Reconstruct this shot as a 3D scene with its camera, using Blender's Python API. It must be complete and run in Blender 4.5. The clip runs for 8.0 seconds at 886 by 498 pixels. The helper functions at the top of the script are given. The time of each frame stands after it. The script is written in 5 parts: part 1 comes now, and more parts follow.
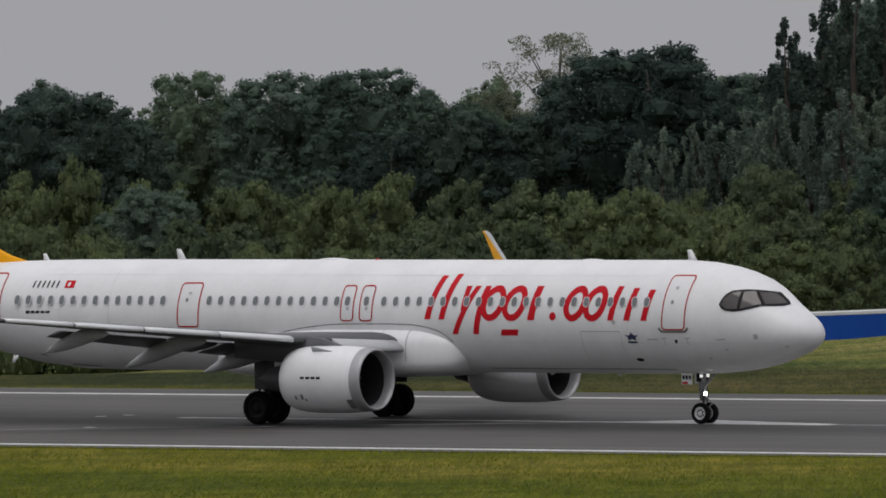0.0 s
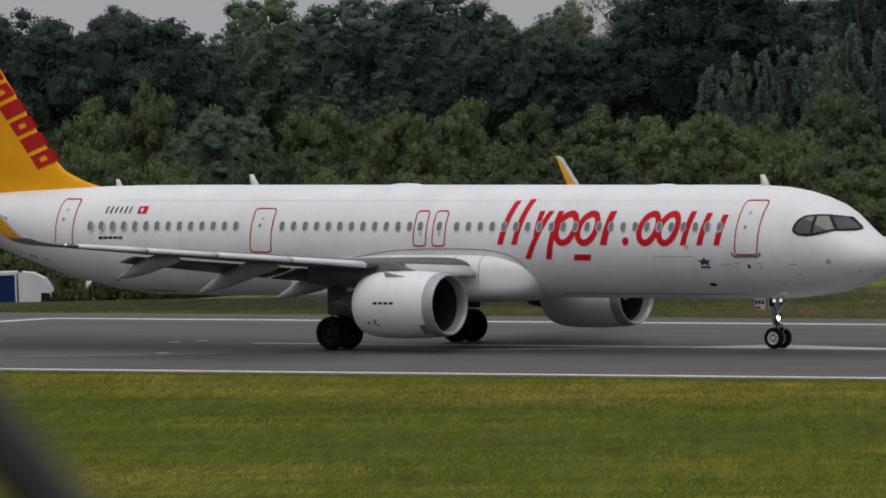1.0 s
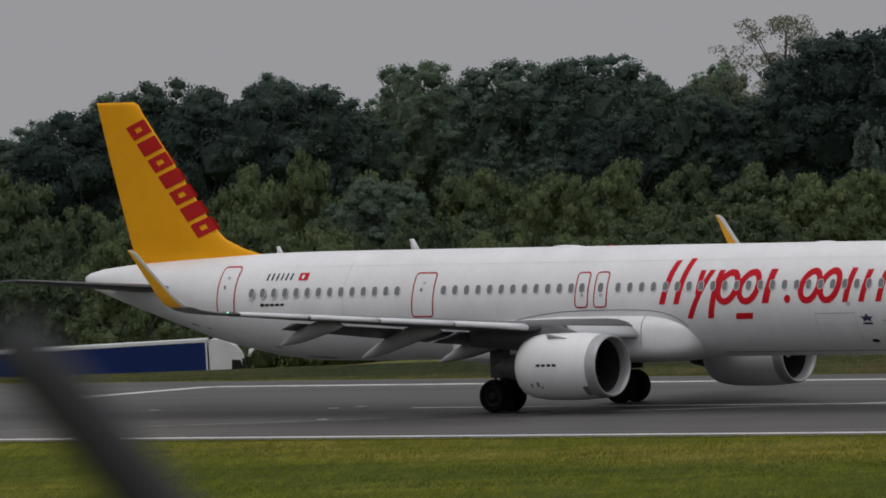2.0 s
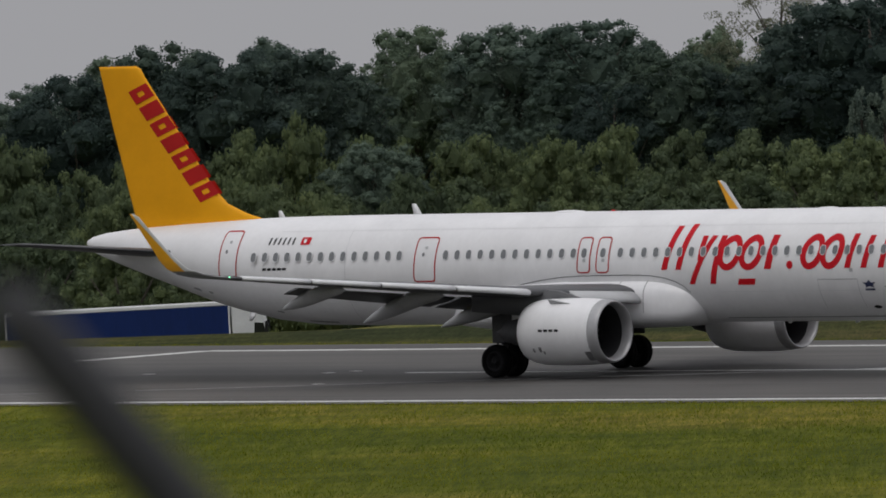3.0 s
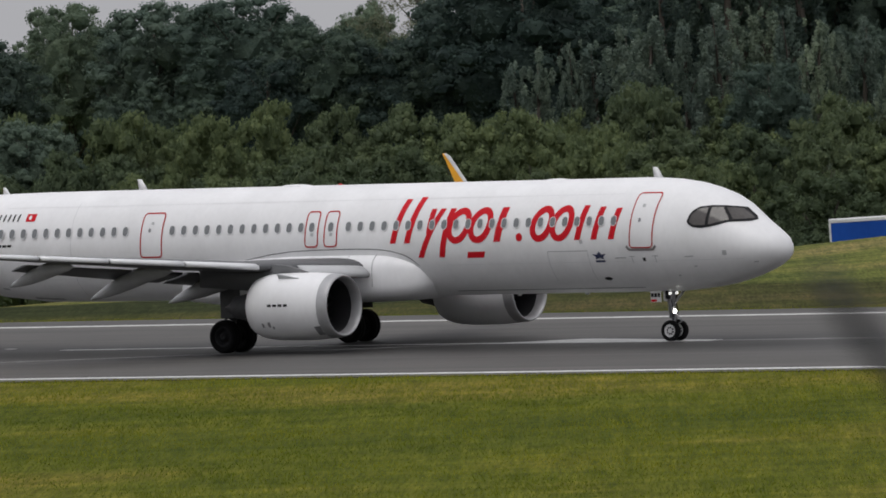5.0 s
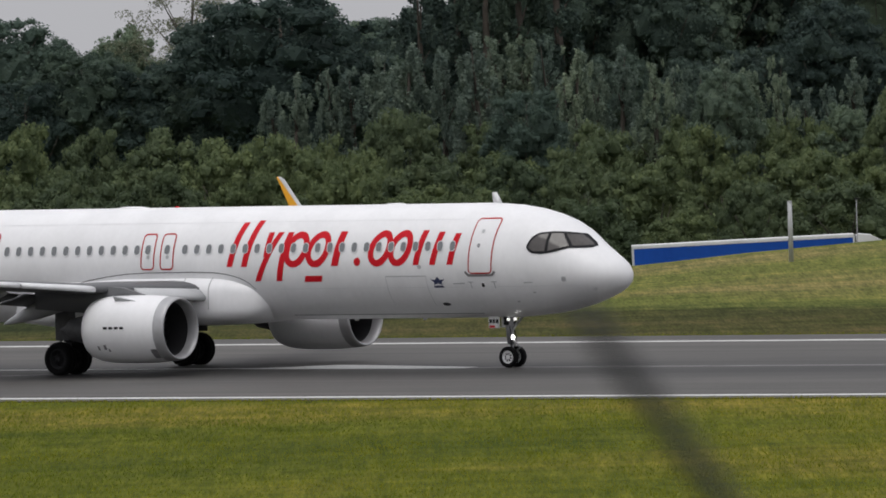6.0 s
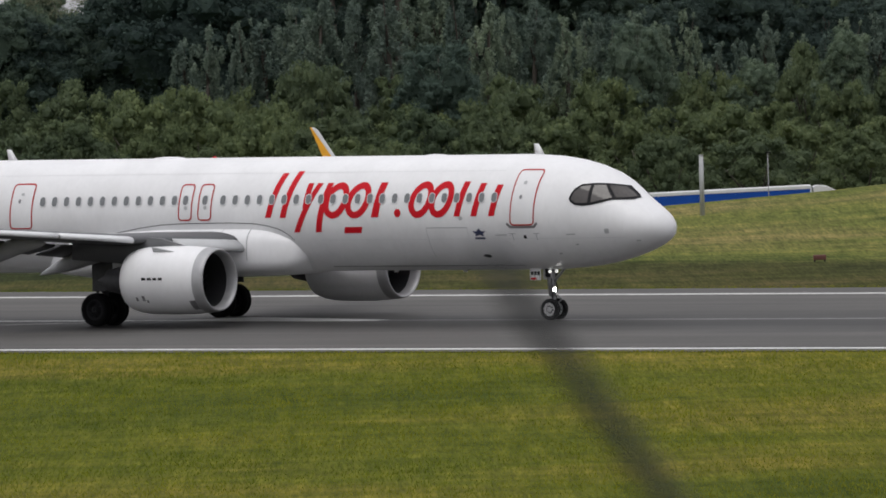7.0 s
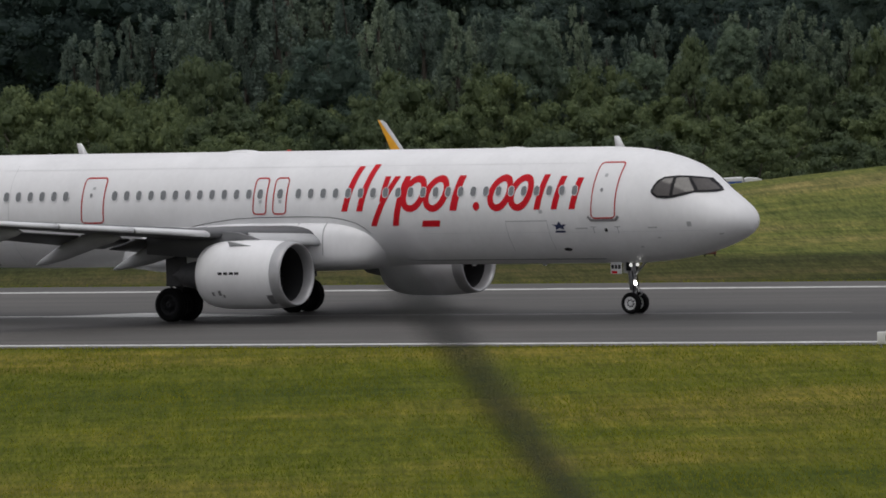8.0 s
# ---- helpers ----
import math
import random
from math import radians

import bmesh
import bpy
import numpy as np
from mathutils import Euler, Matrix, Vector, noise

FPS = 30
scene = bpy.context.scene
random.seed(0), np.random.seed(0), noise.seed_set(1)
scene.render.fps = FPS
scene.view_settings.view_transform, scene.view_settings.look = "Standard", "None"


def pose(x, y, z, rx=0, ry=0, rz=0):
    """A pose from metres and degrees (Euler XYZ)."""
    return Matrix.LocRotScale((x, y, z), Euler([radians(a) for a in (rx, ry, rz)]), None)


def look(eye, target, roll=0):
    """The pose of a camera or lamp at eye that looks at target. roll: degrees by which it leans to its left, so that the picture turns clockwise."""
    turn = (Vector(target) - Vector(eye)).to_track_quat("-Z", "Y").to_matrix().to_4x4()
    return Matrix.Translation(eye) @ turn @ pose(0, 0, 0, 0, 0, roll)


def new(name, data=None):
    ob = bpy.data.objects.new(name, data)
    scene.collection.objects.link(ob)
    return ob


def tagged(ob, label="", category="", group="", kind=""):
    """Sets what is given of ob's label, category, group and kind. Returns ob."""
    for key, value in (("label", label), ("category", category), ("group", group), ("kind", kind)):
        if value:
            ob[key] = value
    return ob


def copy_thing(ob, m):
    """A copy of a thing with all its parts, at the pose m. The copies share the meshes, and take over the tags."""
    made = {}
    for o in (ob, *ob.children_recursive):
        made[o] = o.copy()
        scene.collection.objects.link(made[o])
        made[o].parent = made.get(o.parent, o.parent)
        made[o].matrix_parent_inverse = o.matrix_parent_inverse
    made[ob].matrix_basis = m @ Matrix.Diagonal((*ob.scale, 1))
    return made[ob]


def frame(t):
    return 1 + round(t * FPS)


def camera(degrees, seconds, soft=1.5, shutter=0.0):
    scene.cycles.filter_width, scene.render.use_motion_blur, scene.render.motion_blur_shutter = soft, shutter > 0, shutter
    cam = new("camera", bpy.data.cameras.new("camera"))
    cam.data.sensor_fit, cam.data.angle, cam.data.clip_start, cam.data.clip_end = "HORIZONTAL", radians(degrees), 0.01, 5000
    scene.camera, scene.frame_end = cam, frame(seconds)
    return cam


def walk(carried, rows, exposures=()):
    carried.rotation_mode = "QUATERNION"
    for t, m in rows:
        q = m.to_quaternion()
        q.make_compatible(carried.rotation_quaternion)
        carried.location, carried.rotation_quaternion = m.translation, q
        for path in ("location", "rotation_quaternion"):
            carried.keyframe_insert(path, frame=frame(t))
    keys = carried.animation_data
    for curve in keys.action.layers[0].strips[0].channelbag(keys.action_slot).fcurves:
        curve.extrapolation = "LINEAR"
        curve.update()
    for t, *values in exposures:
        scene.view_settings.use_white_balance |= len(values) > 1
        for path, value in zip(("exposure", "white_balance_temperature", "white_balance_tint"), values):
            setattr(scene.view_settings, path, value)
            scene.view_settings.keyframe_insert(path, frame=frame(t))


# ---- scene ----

EYE_Z, FAR, YAW = 16.27, 486.1, 35.07   # eye height, distance to the centre line, runway's turn from the view
CW, SW = math.cos(radians(YAW)), math.sin(radians(YAW))


def place(u, n, z=0.0):
    """Runway space to world: u along the runway, n across it (away from the camera), z up."""
    return Vector((u * CW + n * SW, FAR - u * SW + n * CW, z))


# ---------------------------------------------------------------- camera
cam = camera(3.7423, 8.0, soft=1.75)
cam.data.dof.use_dof = True
cam.data.dof.focus_distance = 480.0
cam.data.dof.aperture_fstop = 80.0


def aim(az, el, roll, dx=0.0, dz=0.0):
    eye = Vector((dx, 0, EYE_Z + dz))
    a, e = radians(az), radians(el)
    return look(eye, eye + 100 * Vector((math.sin(a) * math.cos(e), math.cos(a) * math.cos(e), math.sin(e))), roll)


walk(cam, [
    (0.0, aim(-1.3825, -1.1540, -0.8048)), (0.3, aim(-1.3407, -1.1720, -0.7398)), (0.5, aim(-1.4041, -1.3370, -0.7063)),
    (0.8, aim(-1.6892, -1.4397, -0.7757)), (1.0, aim(-1.6938, -1.4654, -0.8913)), (1.2, aim(-1.6597, -1.3601, -1.1490)), (1.5, aim(-1.6046, -1.2356, -1.6328)),
    (1.7, aim(-1.8531, -1.1812, -1.8345)), (2.0, aim(-2.3537, -1.1843, -1.9830)), (2.2, aim(-2.5890, -1.1225, -1.9164)),
    (3.3, aim(-2.2693, -1.4077, -1.7931)), (3.5, aim(-2.2819, -1.4215, -1.7469)),
    (3.8, aim(-2.0515, -1.3974, -1.6129)), (4.0, aim(-1.7060, -1.3842, -1.6086)), (5.3, aim(-0.7131, -1.5062, -2.3670)),
    (5.5, aim(-0.5180, -1.4698, -2.2652, 0.0015)), (5.7, aim(-0.2662, -1.4324, -2.0564)), (6.0, aim(0.1508, -1.4146, -1.7312)),
    (6.5, aim(0.3811, -1.4173, -1.5079, -0.001)), (6.8, aim(0.4408, -1.5647, -1.5070)), (7.0, aim(0.5201, -1.6246, -1.5503)),
    (7.3, aim(0.5848, -1.5730, -1.6450)), (7.5, aim(0.6551, -1.5762, -1.7094)), (7.8, aim(0.8338, -1.5979, -1.7148)), (8.0, aim(0.9838, -1.6576, -1.6662, -0.0013)),
], exposures=[(0.0, -0.09), (0.5, -0.19), (1.0, -0.07), (1.5, 0.08), (2.0, -0.25), (3.5, -0.06), (4.2, 0.05), (5.5, 0.2), (6.0, 0.28), (6.5, 0.28), (6.8, 0.30), (7.0, 0.26), (7.3, 0.12), (7.5, 0.16), (8.0, -0.05)])

# ---------------------------------------------------------------- light: an overcast sky
world = bpy.data.worlds.new("overcast")
scene.world = world
world.use_nodes = True
wt = world.node_tree
wt.nodes.clear()
w_out = wt.nodes.new("ShaderNodeOutputWorld")
w_bg = wt.nodes.new("ShaderNodeBackground")
w_sky = wt.nodes.new("ShaderNodeTexSky")
w_sky.sky_type, w_sky.sun_disc = "NISHITA", False
w_sky.sun_elevation, w_sky.sun_rotation = radians(50), radians(200)
w_sky.air_density, w_sky.dust_density = 1.0, 4.0
w_hsv = wt.nodes.new("ShaderNodeHueSaturation")
w_hsv.inputs["Saturation"].default_value = 0.12
w_hsv.inputs["Value"].default_value = 0.06
w_tc = wt.nodes.new("ShaderNodeTexCoord")
w_sep = wt.nodes.new("ShaderNodeSeparateXYZ")
w_ramp = wt.nodes.new("ShaderNodeValToRGB")
w_ramp.color_ramp.elements[0].position, w_ramp.color_ramp.elements[0].color = 0.0, (0.435, 0.435, 0.458, 1)
w_ramp.color_ramp.elements[1].position, w_ramp.color_ramp.elements[1].color = 1.0, (0.94, 0.94, 1.0, 1)
mid = w_ramp.color_ramp.elements.new(0.35)
mid.color = (0.60, 0.60, 0.64, 1)
w_mix = wt.nodes.new("ShaderNodeMix")
w_mix.data_type, w_mix.blend_type = "RGBA", "MIX"
w_mix.inputs[0].default_value = 0.85
wt.links.new(w_sky.outputs[0], w_hsv.inputs["Color"])
wt.links.new(w_tc.outputs["Generated"], w_sep.inputs[0])
wt.links.new(w_sep.outputs["Z"], w_ramp.inputs[0])
wt.links.new(w_hsv.outputs[0], w_mix.inputs[6])
wt.links.new(w_ramp.outputs[0], w_mix.inputs[7])
wt.links.new(w_mix.outputs[2], w_bg.inputs["Color"])
wt.links.new(w_bg.outputs[0], w_out.inputs["Surface"])
w_bg.inputs["Strength"].default_value = 1.0

sun_data = bpy.data.lights.new("sun", "SUN")
sun_data.energy, sun_data.angle, sun_data.color = 0.74, radians(32), (1.0, 0.97, 0.93)
sun = new("sun", sun_data)
sun.matrix_world = look((0, 0, 100), (10, 35, 0))


# ---------------------------------------------------------------- materials
def nodes_of(name):
    m = bpy.data.materials.new(name)
    m.use_nodes = True
    nt = m.node_tree
    return m, nt, nt.nodes["Principled BSDF"]


def link(nt, a, b):
    nt.links.new(a, b)


def noise_node(nt, scale, detail=4.0, rough=0.55, vec=None):
    n = nt.nodes.new("ShaderNodeTexNoise")
    n.inputs["Scale"].default_value, n.inputs["Detail"].default_value = scale, detail
    n.inputs["Roughness"].default_value = rough
    if vec is not None:
        link(nt, vec, n.inputs["Vector"])
    return n.outputs["Fac"]


def coords(nt, stretch=None):
    tc = nt.nodes.new("ShaderNodeTexCoord")
    if stretch is None:
        return tc.outputs["Object"]
    mp = nt.nodes.new("ShaderNodeMapping")
    mp.inputs["Scale"].default_value = stretch
    link(nt, tc.outputs["Object"], mp.inputs["Vector"])
    return mp.outputs["Vector"]


def ramp(nt, fac, stops):
    r = nt.nodes.new("ShaderNodeValToRGB")
    els = r.color_ramp.elements
    els[0].position, els[0].color = stops[0][0], (*stops[0][1], 1)
    els[1].position, els[1].color = stops[-1][0], (*stops[-1][1], 1)
    for pos, col in stops[1:-1]:
        els.new(pos).color = (*col, 1)
    link(nt, fac, r.inputs[0])
    return r.outputs[0]


def mix(nt, fac, a, b, mode="MIX"):
    n = nt.nodes.new("ShaderNodeMix")
    n.data_type, n.blend_type = "RGBA", mode
    for value, sock in ((fac, n.inputs[0]), (a, n.inputs[6]), (b, n.inputs[7])):
        if isinstance(value, bpy.types.NodeSocket):
            link(nt, value, sock)
        elif isinstance(value, tuple):
            sock.default_value = (*value, 1)
        else:
            sock.default_value = value
    return n.outputs[2]


def bump(nt, bsdf, height, strength, distance):
    b = nt.nodes.new("ShaderNodeBump")
    b.inputs["Strength"].default_value, b.inputs["Distance"].default_value = strength, distance
    link(nt, height, b.inputs["Height"])
    link(nt, b.outputs[0], bsdf.inputs["Normal"])


def scaled(c, k):
    return tuple(min(1.0, v * k) for v in c)


def surface(name, colour, rough=0.5, metal=0.0, vary=0.15, scale=2.0, fine=30.0, bump_d=0.0, stretch=None, spec=0.5):
    """A plain surface with variation at two scales and a little relief."""
    m, nt, b = nodes_of(name)
    vec = coords(nt, stretch)
    big, small = noise_node(nt, scale, vec=vec), noise_node(nt, fine, 3, vec=vec)
    base = ramp(nt, big, [(0.3, scaled(colour, 1 - vary)), (0.7, scaled(colour, 1 + vary * 0.5))])
    grain = ramp(nt, small, [(0.3, (1 - vary * 0.5,) * 3), (0.7, (1, 1, 1))])
    link(nt, mix(nt, 1.0, base, grain, "MULTIPLY"), b.inputs["Base Color"])
    b.inputs["Roughness"].default_value, b.inputs["Metallic"].default_value = rough, metal
    b.inputs["Specular IOR Level"].default_value = spec
    if bump_d:
        bump(nt, b, small, 0.6, bump_d)
    return m


M_WHITE = surface("white_aircraft_paint", (0.84, 0.84, 0.85), 0.32, 0, 0.08, 0.6, 7.0, stretch=(0.9, 1, 0.5))
M_GREY = surface("grey_aircraft_paint", (0.50, 0.51, 0.52), 0.4, 0, 0.1, 0.8, 12.0)
# wing grey far below its paint: the shade of the undersides is in the colour
M_WING_SHADED = surface("wing_grey_shaded", (0.085, 0.087, 0.092), 0.45, 0, 0.15, 0.7, 10.0)
M_YELLOW = surface("yellow_paint", (0.88, 0.39, 0.004), 0.5, 0, 0.06, 0.7, 8.0, spec=0.2)
M_RED = surface("red_paint", (0.60, 0.010, 0.020), 0.5, 0, 0.08, 1.0, 10.0, spec=0.15)
M_DARKRED = surface("dark_red_paint", (0.46, 0.015, 0.014), 0.5, 0, 0.08, 1.0, 10.0, spec=0.15)
M_DARK = surface("dark_trim", (0.012, 0.012, 0.014), 0.6, 0, 0.2, 2, 20, spec=0.2)
M_NAVY = surface("navy_paint", (0.03, 0.04, 0.10), 0.5, 0, 0.1, 2, 20)
M_PANE = surface("cabin_window_shade", (0.20, 0.21, 0.22), 0.2, 0, 0.12, 0.9, 10)
M_GLASS = surface("cockpit_glass", (0.016, 0.018, 0.021), 0.06, 0, 0.2, 1, 10)
M_LIP = surface("inlet_lip_metal", (0.42, 0.42, 0.43), 0.45, 0.4, 0.1, 3, 30)
M_STEEL = surface("gear_steel", (0.30, 0.30, 0.31), 0.45, 0.5, 0.2, 5, 40)
# titanium darkened to carry the shade deep inside the inlet
M_FAN = surface("fan_shaded_titanium", (0.022, 0.022, 0.025), 0.5, 0.3, 0.2, 4, 30)
M_TYRE = surface("tyre_rubber", (0.007, 0.007, 0.0075), 0.85, 0, 0.25, 6, 60, 0.004, spec=0.12)
M_RIM = surface("wheel_rim", (0.72, 0.72, 0.72), 0.4, 0.1, 0.15, 8, 60)
M_BARK = surface("bark", (0.085, 0.072, 0.058), 0.9, 0, 0.35, 1.2, 14, 0.03)
M_PALEBARK = surface("pale_bark", (0.11, 0.10, 0.085), 0.9, 0, 0.3, 1.5, 14, 0.02)
M_TARP = surface("blue_curtain", (0.010, 0.070, 0.36), 0.6, 0, 0.15, 0.5, 5, 0.01, (1.6, 1, 0.4), spec=0.15)
M_TARPDARK = surface("navy_curtain", (0.008, 0.024, 0.115), 0.6, 0, 0.2, 0.5, 5, 0.01, (1.6, 1, 0.4), spec=0.15)
M_TRUCKWHITE = surface("truck_white", (0.66, 0.67, 0.68), 0.4, 0, 0.12, 0.8, 8)
M_LINE = surface("runway_paint", (0.66, 0.66, 0.64), 0.7, 0, 0.22, 0.9, 12, 0.002)
M_FADED = surface("faded_paint", (0.24, 0.24, 0.24), 0.75, 0, 0.4, 0.8, 10, 0.002)
M_POST = surface("galvanised_post", (0.42, 0.43, 0.44), 0.5, 0.3, 0.15, 3, 30)
M_WIRE = surface("old_fence_wire", (0.026, 0.027, 0.030), 0.6, 0.2, 0.2, 30, 300)
M_ORANGE = surface("orange_red_box", (0.13, 0.045, 0.035), 0.6, 0, 0.15, 3, 20)
M_SIGN = surface("sign_white", (0.7, 0.7, 0.7), 0.5, 0, 0.1, 3, 20)


def glow(name, colour, strength):
    m, nt, b = nodes_of(name)
    b.inputs["Emission Color"].default_value = (*colour, 1)
    b.inputs["Emission Strength"].default_value = strength
    return m


M_LAMP = glow("landing_lamp", (1.0, 0.98, 0.93), 9.0)
M_DIMLAMP = glow("dim_lamp", (1.0, 0.98, 0.95), 0.7)
M_NAVLAMP = glow("green_nav_lamp", (0.05, 0.9, 0.35), 2.5)


def leaf_material(name, dark, light, tip, through_light=0.4):
    """Leaves: colour by leaf, by patch and by tree; part of the light passes through."""
    m, nt, b = nodes_of(name)
    geo, info = nt.nodes.new("ShaderNodeNewGeometry"), nt.nodes.new("ShaderNodeObjectInfo")
    leaf = ramp(nt, geo.outputs["Random Per Island"], [(0.0, dark), (0.6, light), (1.0, tip)])
    whole = ramp(nt, info.outputs["Random"], [(0.0, (0.62, 0.68, 0.72)), (0.35, (0.9, 0.92, 0.95)), (0.7, (1.05, 1.05, 0.95)), (1.0, (1.22, 1.20, 1.08))])
    col = mix(nt, 1.0, leaf, whole, "MULTIPLY")
    patches = ramp(nt, noise_node(nt, 0.7, 4, 0.6, coords(nt)), [(0.3, (0.68, 0.72, 0.72)), (0.7, (1.25, 1.22, 1.1))])
    col = mix(nt, 1.0, col, patches, "MULTIPLY")
    link(nt, col, b.inputs["Base Color"])
    b.inputs["Roughness"].default_value = 0.7
    b.inputs["Specular IOR Level"].default_value = 0.25
    tr = nt.nodes.new("ShaderNodeBsdfTranslucent")
    link(nt, col, tr.inputs["Color"])
    ms = nt.nodes.new("ShaderNodeMixShader")
    ms.inputs[0].default_value = through_light
    out = nt.nodes["Material Output"]
    link(nt, b.outputs[0], ms.inputs[1])
    link(nt, tr.outputs[0], ms.inputs[2])
    link(nt, ms.outputs[0], out.inputs["Surface"])
    return m


M_LEAF = leaf_material("broadleaf", (0.112, 0.156, 0.126), (0.140, 0.190, 0.150), (0.168, 0.220, 0.174), 0.45)
M_OAK = leaf_material("dark_broadleaf", (0.058, 0.088, 0.079), (0.077, 0.112, 0.096), (0.096, 0.135, 0.112), 0.45)
M_BUSH = leaf_material("bush_leaf", (0.104, 0.138, 0.078), (0.130, 0.168, 0.090), (0.160, 0.198, 0.106), 0.45)
M_SILVER = leaf_material("silvery_leaf", (0.150, 0.196, 0.163), (0.188, 0.238, 0.197), (0.230, 0.282, 0.233), 0.45)
M_PALE = leaf_material("pale_leaf", (0.105, 0.120, 0.092), (0.140, 0.155, 0.120), (0.175, 0.188, 0.150), 0.45)


def ground_material():
    m, nt, b = nodes_of("mown_grass")
    vec = coords(nt)
    big, mid_, fine = noise_node(nt, 0.035, 5, vec=vec), noise_node(nt, 0.35, 5, 0.65, vec), noise_node(nt, 9.0, 5, 0.7, coords(nt, (1, 0.035, 1)))
    clump = noise_node(nt, 1.9, 4, 0.65, coords(nt, (1, 0.04, 1)))
    streak = noise_node(nt, 1.0, 4, 0.6, coords(nt, (0.02, 0.22, 1)))
    c1 = ramp(nt, big, [(0.36, (0.056, 0.074, 0.014)), (0.5, (0.102, 0.114, 0.018)), (0.64, (0.152, 0.136, 0.030))])
    c2 = ramp(nt, streak, [(0.35, (0.80, 0.84, 0.82)), (0.65, (1.12, 1.08, 1.05))])
    c3 = ramp(nt, mid_, [(0.3, (0.66, 0.71, 0.68)), (0.7, (1.18, 1.14, 1.14))])
    c4 = ramp(nt, fine, [(0.32, (0.60, 0.64, 0.62)), (0.68, (1.45, 1.42, 1.3))])
    col = mix(nt, 1.0, mix(nt, 1.0, mix(nt, 1.0, c1, c2, "MULTIPLY"), c3, "MULTIPLY"), c4, "MULTIPLY")
    c5 = ramp(nt, clump, [(0.32, (0.76, 0.82, 0.75)), (0.5, (1.05, 1.05, 1.0)), (0.68, (1.40, 1.30, 1.25))])
    col = mix(nt, 1.0, col, c5, "MULTIPLY")
    across = nt.nodes.new("ShaderNodeVectorMath")
    across.operation = "DOT_PRODUCT"
    link(nt, vec, across.inputs[0])
    across.inputs[1].default_value = (SW, CW, 0)
    wob = nt.nodes.new("ShaderNodeMath")
    wob.operation = "MULTIPLY_ADD"
    link(nt, mid_, wob.inputs[0])
    wob.inputs[1].default_value = 6.0
    link(nt, across.outputs["Value"], wob.inputs[2])
    mr = nt.nodes.new("ShaderNodeMapRange")
    mr.inputs["From Min"].default_value, mr.inputs["From Max"].default_value = FAR * CW - 30, FAR * CW + 170
    link(nt, wob.outputs[0], mr.inputs["Value"])
    kind = ramp(nt, mr.outputs[0], [(0.28, (1.0, 1.0, 1.0)), (0.30, (0.60, 0.56, 1.3)), (0.44, (0.56, 0.52, 1.3)), (0.47, (1.16, 1.14, 2.2)), (0.8, (1.26, 1.24, 2.5))])
    link(nt, mix(nt, 1.0, col, kind, "MULTIPLY"), b.inputs["Base Color"])
    b.inputs["Roughness"].default_value = 0.95
    b.inputs["Specular IOR Level"].default_value = 0.02
    bump(nt, b, fine, 0.6, 0.05)
    return m


def runway_material():
    m, nt, b = nodes_of("worn_asphalt")
    vec = coords(nt)
    lane = noise_node(nt, 1.0, 4, 0.6, coords(nt, (0.012, 0.32, 1)))
    blot, fine = noise_node(nt, 0.12, 5, 0.6, vec), noise_node(nt, 9.0, 3, 0.6, vec)
    c = ramp(nt, lane, [(0.32, (0.044, 0.042, 0.038)), (0.52, (0.064, 0.061, 0.056)), (0.72, (0.088, 0.084, 0.077))])
    c = mix(nt, 1.0, c, ramp(nt, blot, [(0.3, (0.78, 0.78, 0.79)), (0.7, (1.12, 1.11, 1.1))]), "MULTIPLY")
    c = mix(nt, 1.0, c, ramp(nt, fine, [(0.3, (0.85, 0.85, 0.85)), (0.7, (1.1, 1.1, 1.1))]), "MULTIPLY")
    # rubber either side of the centre line, deepened by a painted shadow of the aircraft
    sep = nt.nodes.new("ShaderNodeSeparateXYZ")
    link(nt, vec, sep.inputs[0])
    mr = nt.nodes.new("ShaderNodeMapRange")
    mr.inputs["From Min"].default_value, mr.inputs["From Max"].default_value = -30.0, 30.0
    link(nt, sep.outputs["Y"], mr.inputs["Value"])
    rubber_shade = ramp(nt, mr.outputs[0], [(0.25, (1.2, 1.19, 1.17)), (0.36, (0.95, 0.95, 0.95)), (0.405, (0.44, 0.44, 0.45)), (0.475, (0.35, 0.35, 0.36)), (0.495, (0.85, 0.85, 0.85)), (0.56, (0.62, 0.62, 0.63)), (0.62, (1.05, 1.04, 1.03)), (0.80, (1.2, 1.19, 1.17))])
    link(nt, mix(nt, 1.0, c, rubber_shade, "MULTIPLY"), b.inputs["Base Color"])
    b.inputs["Roughness"].default_value = 0.66
    b.inputs["Specular IOR Level"].default_value = 0.35
    bump(nt, b, fine, 0.5, 0.01)
    return m


M_GROUND, M_RUNWAY = ground_material(), runway_material()
M_ROAD = surface("road_asphalt", (0.055, 0.055, 0.057), 0.85, 0, 0.2, 0.4, 8)


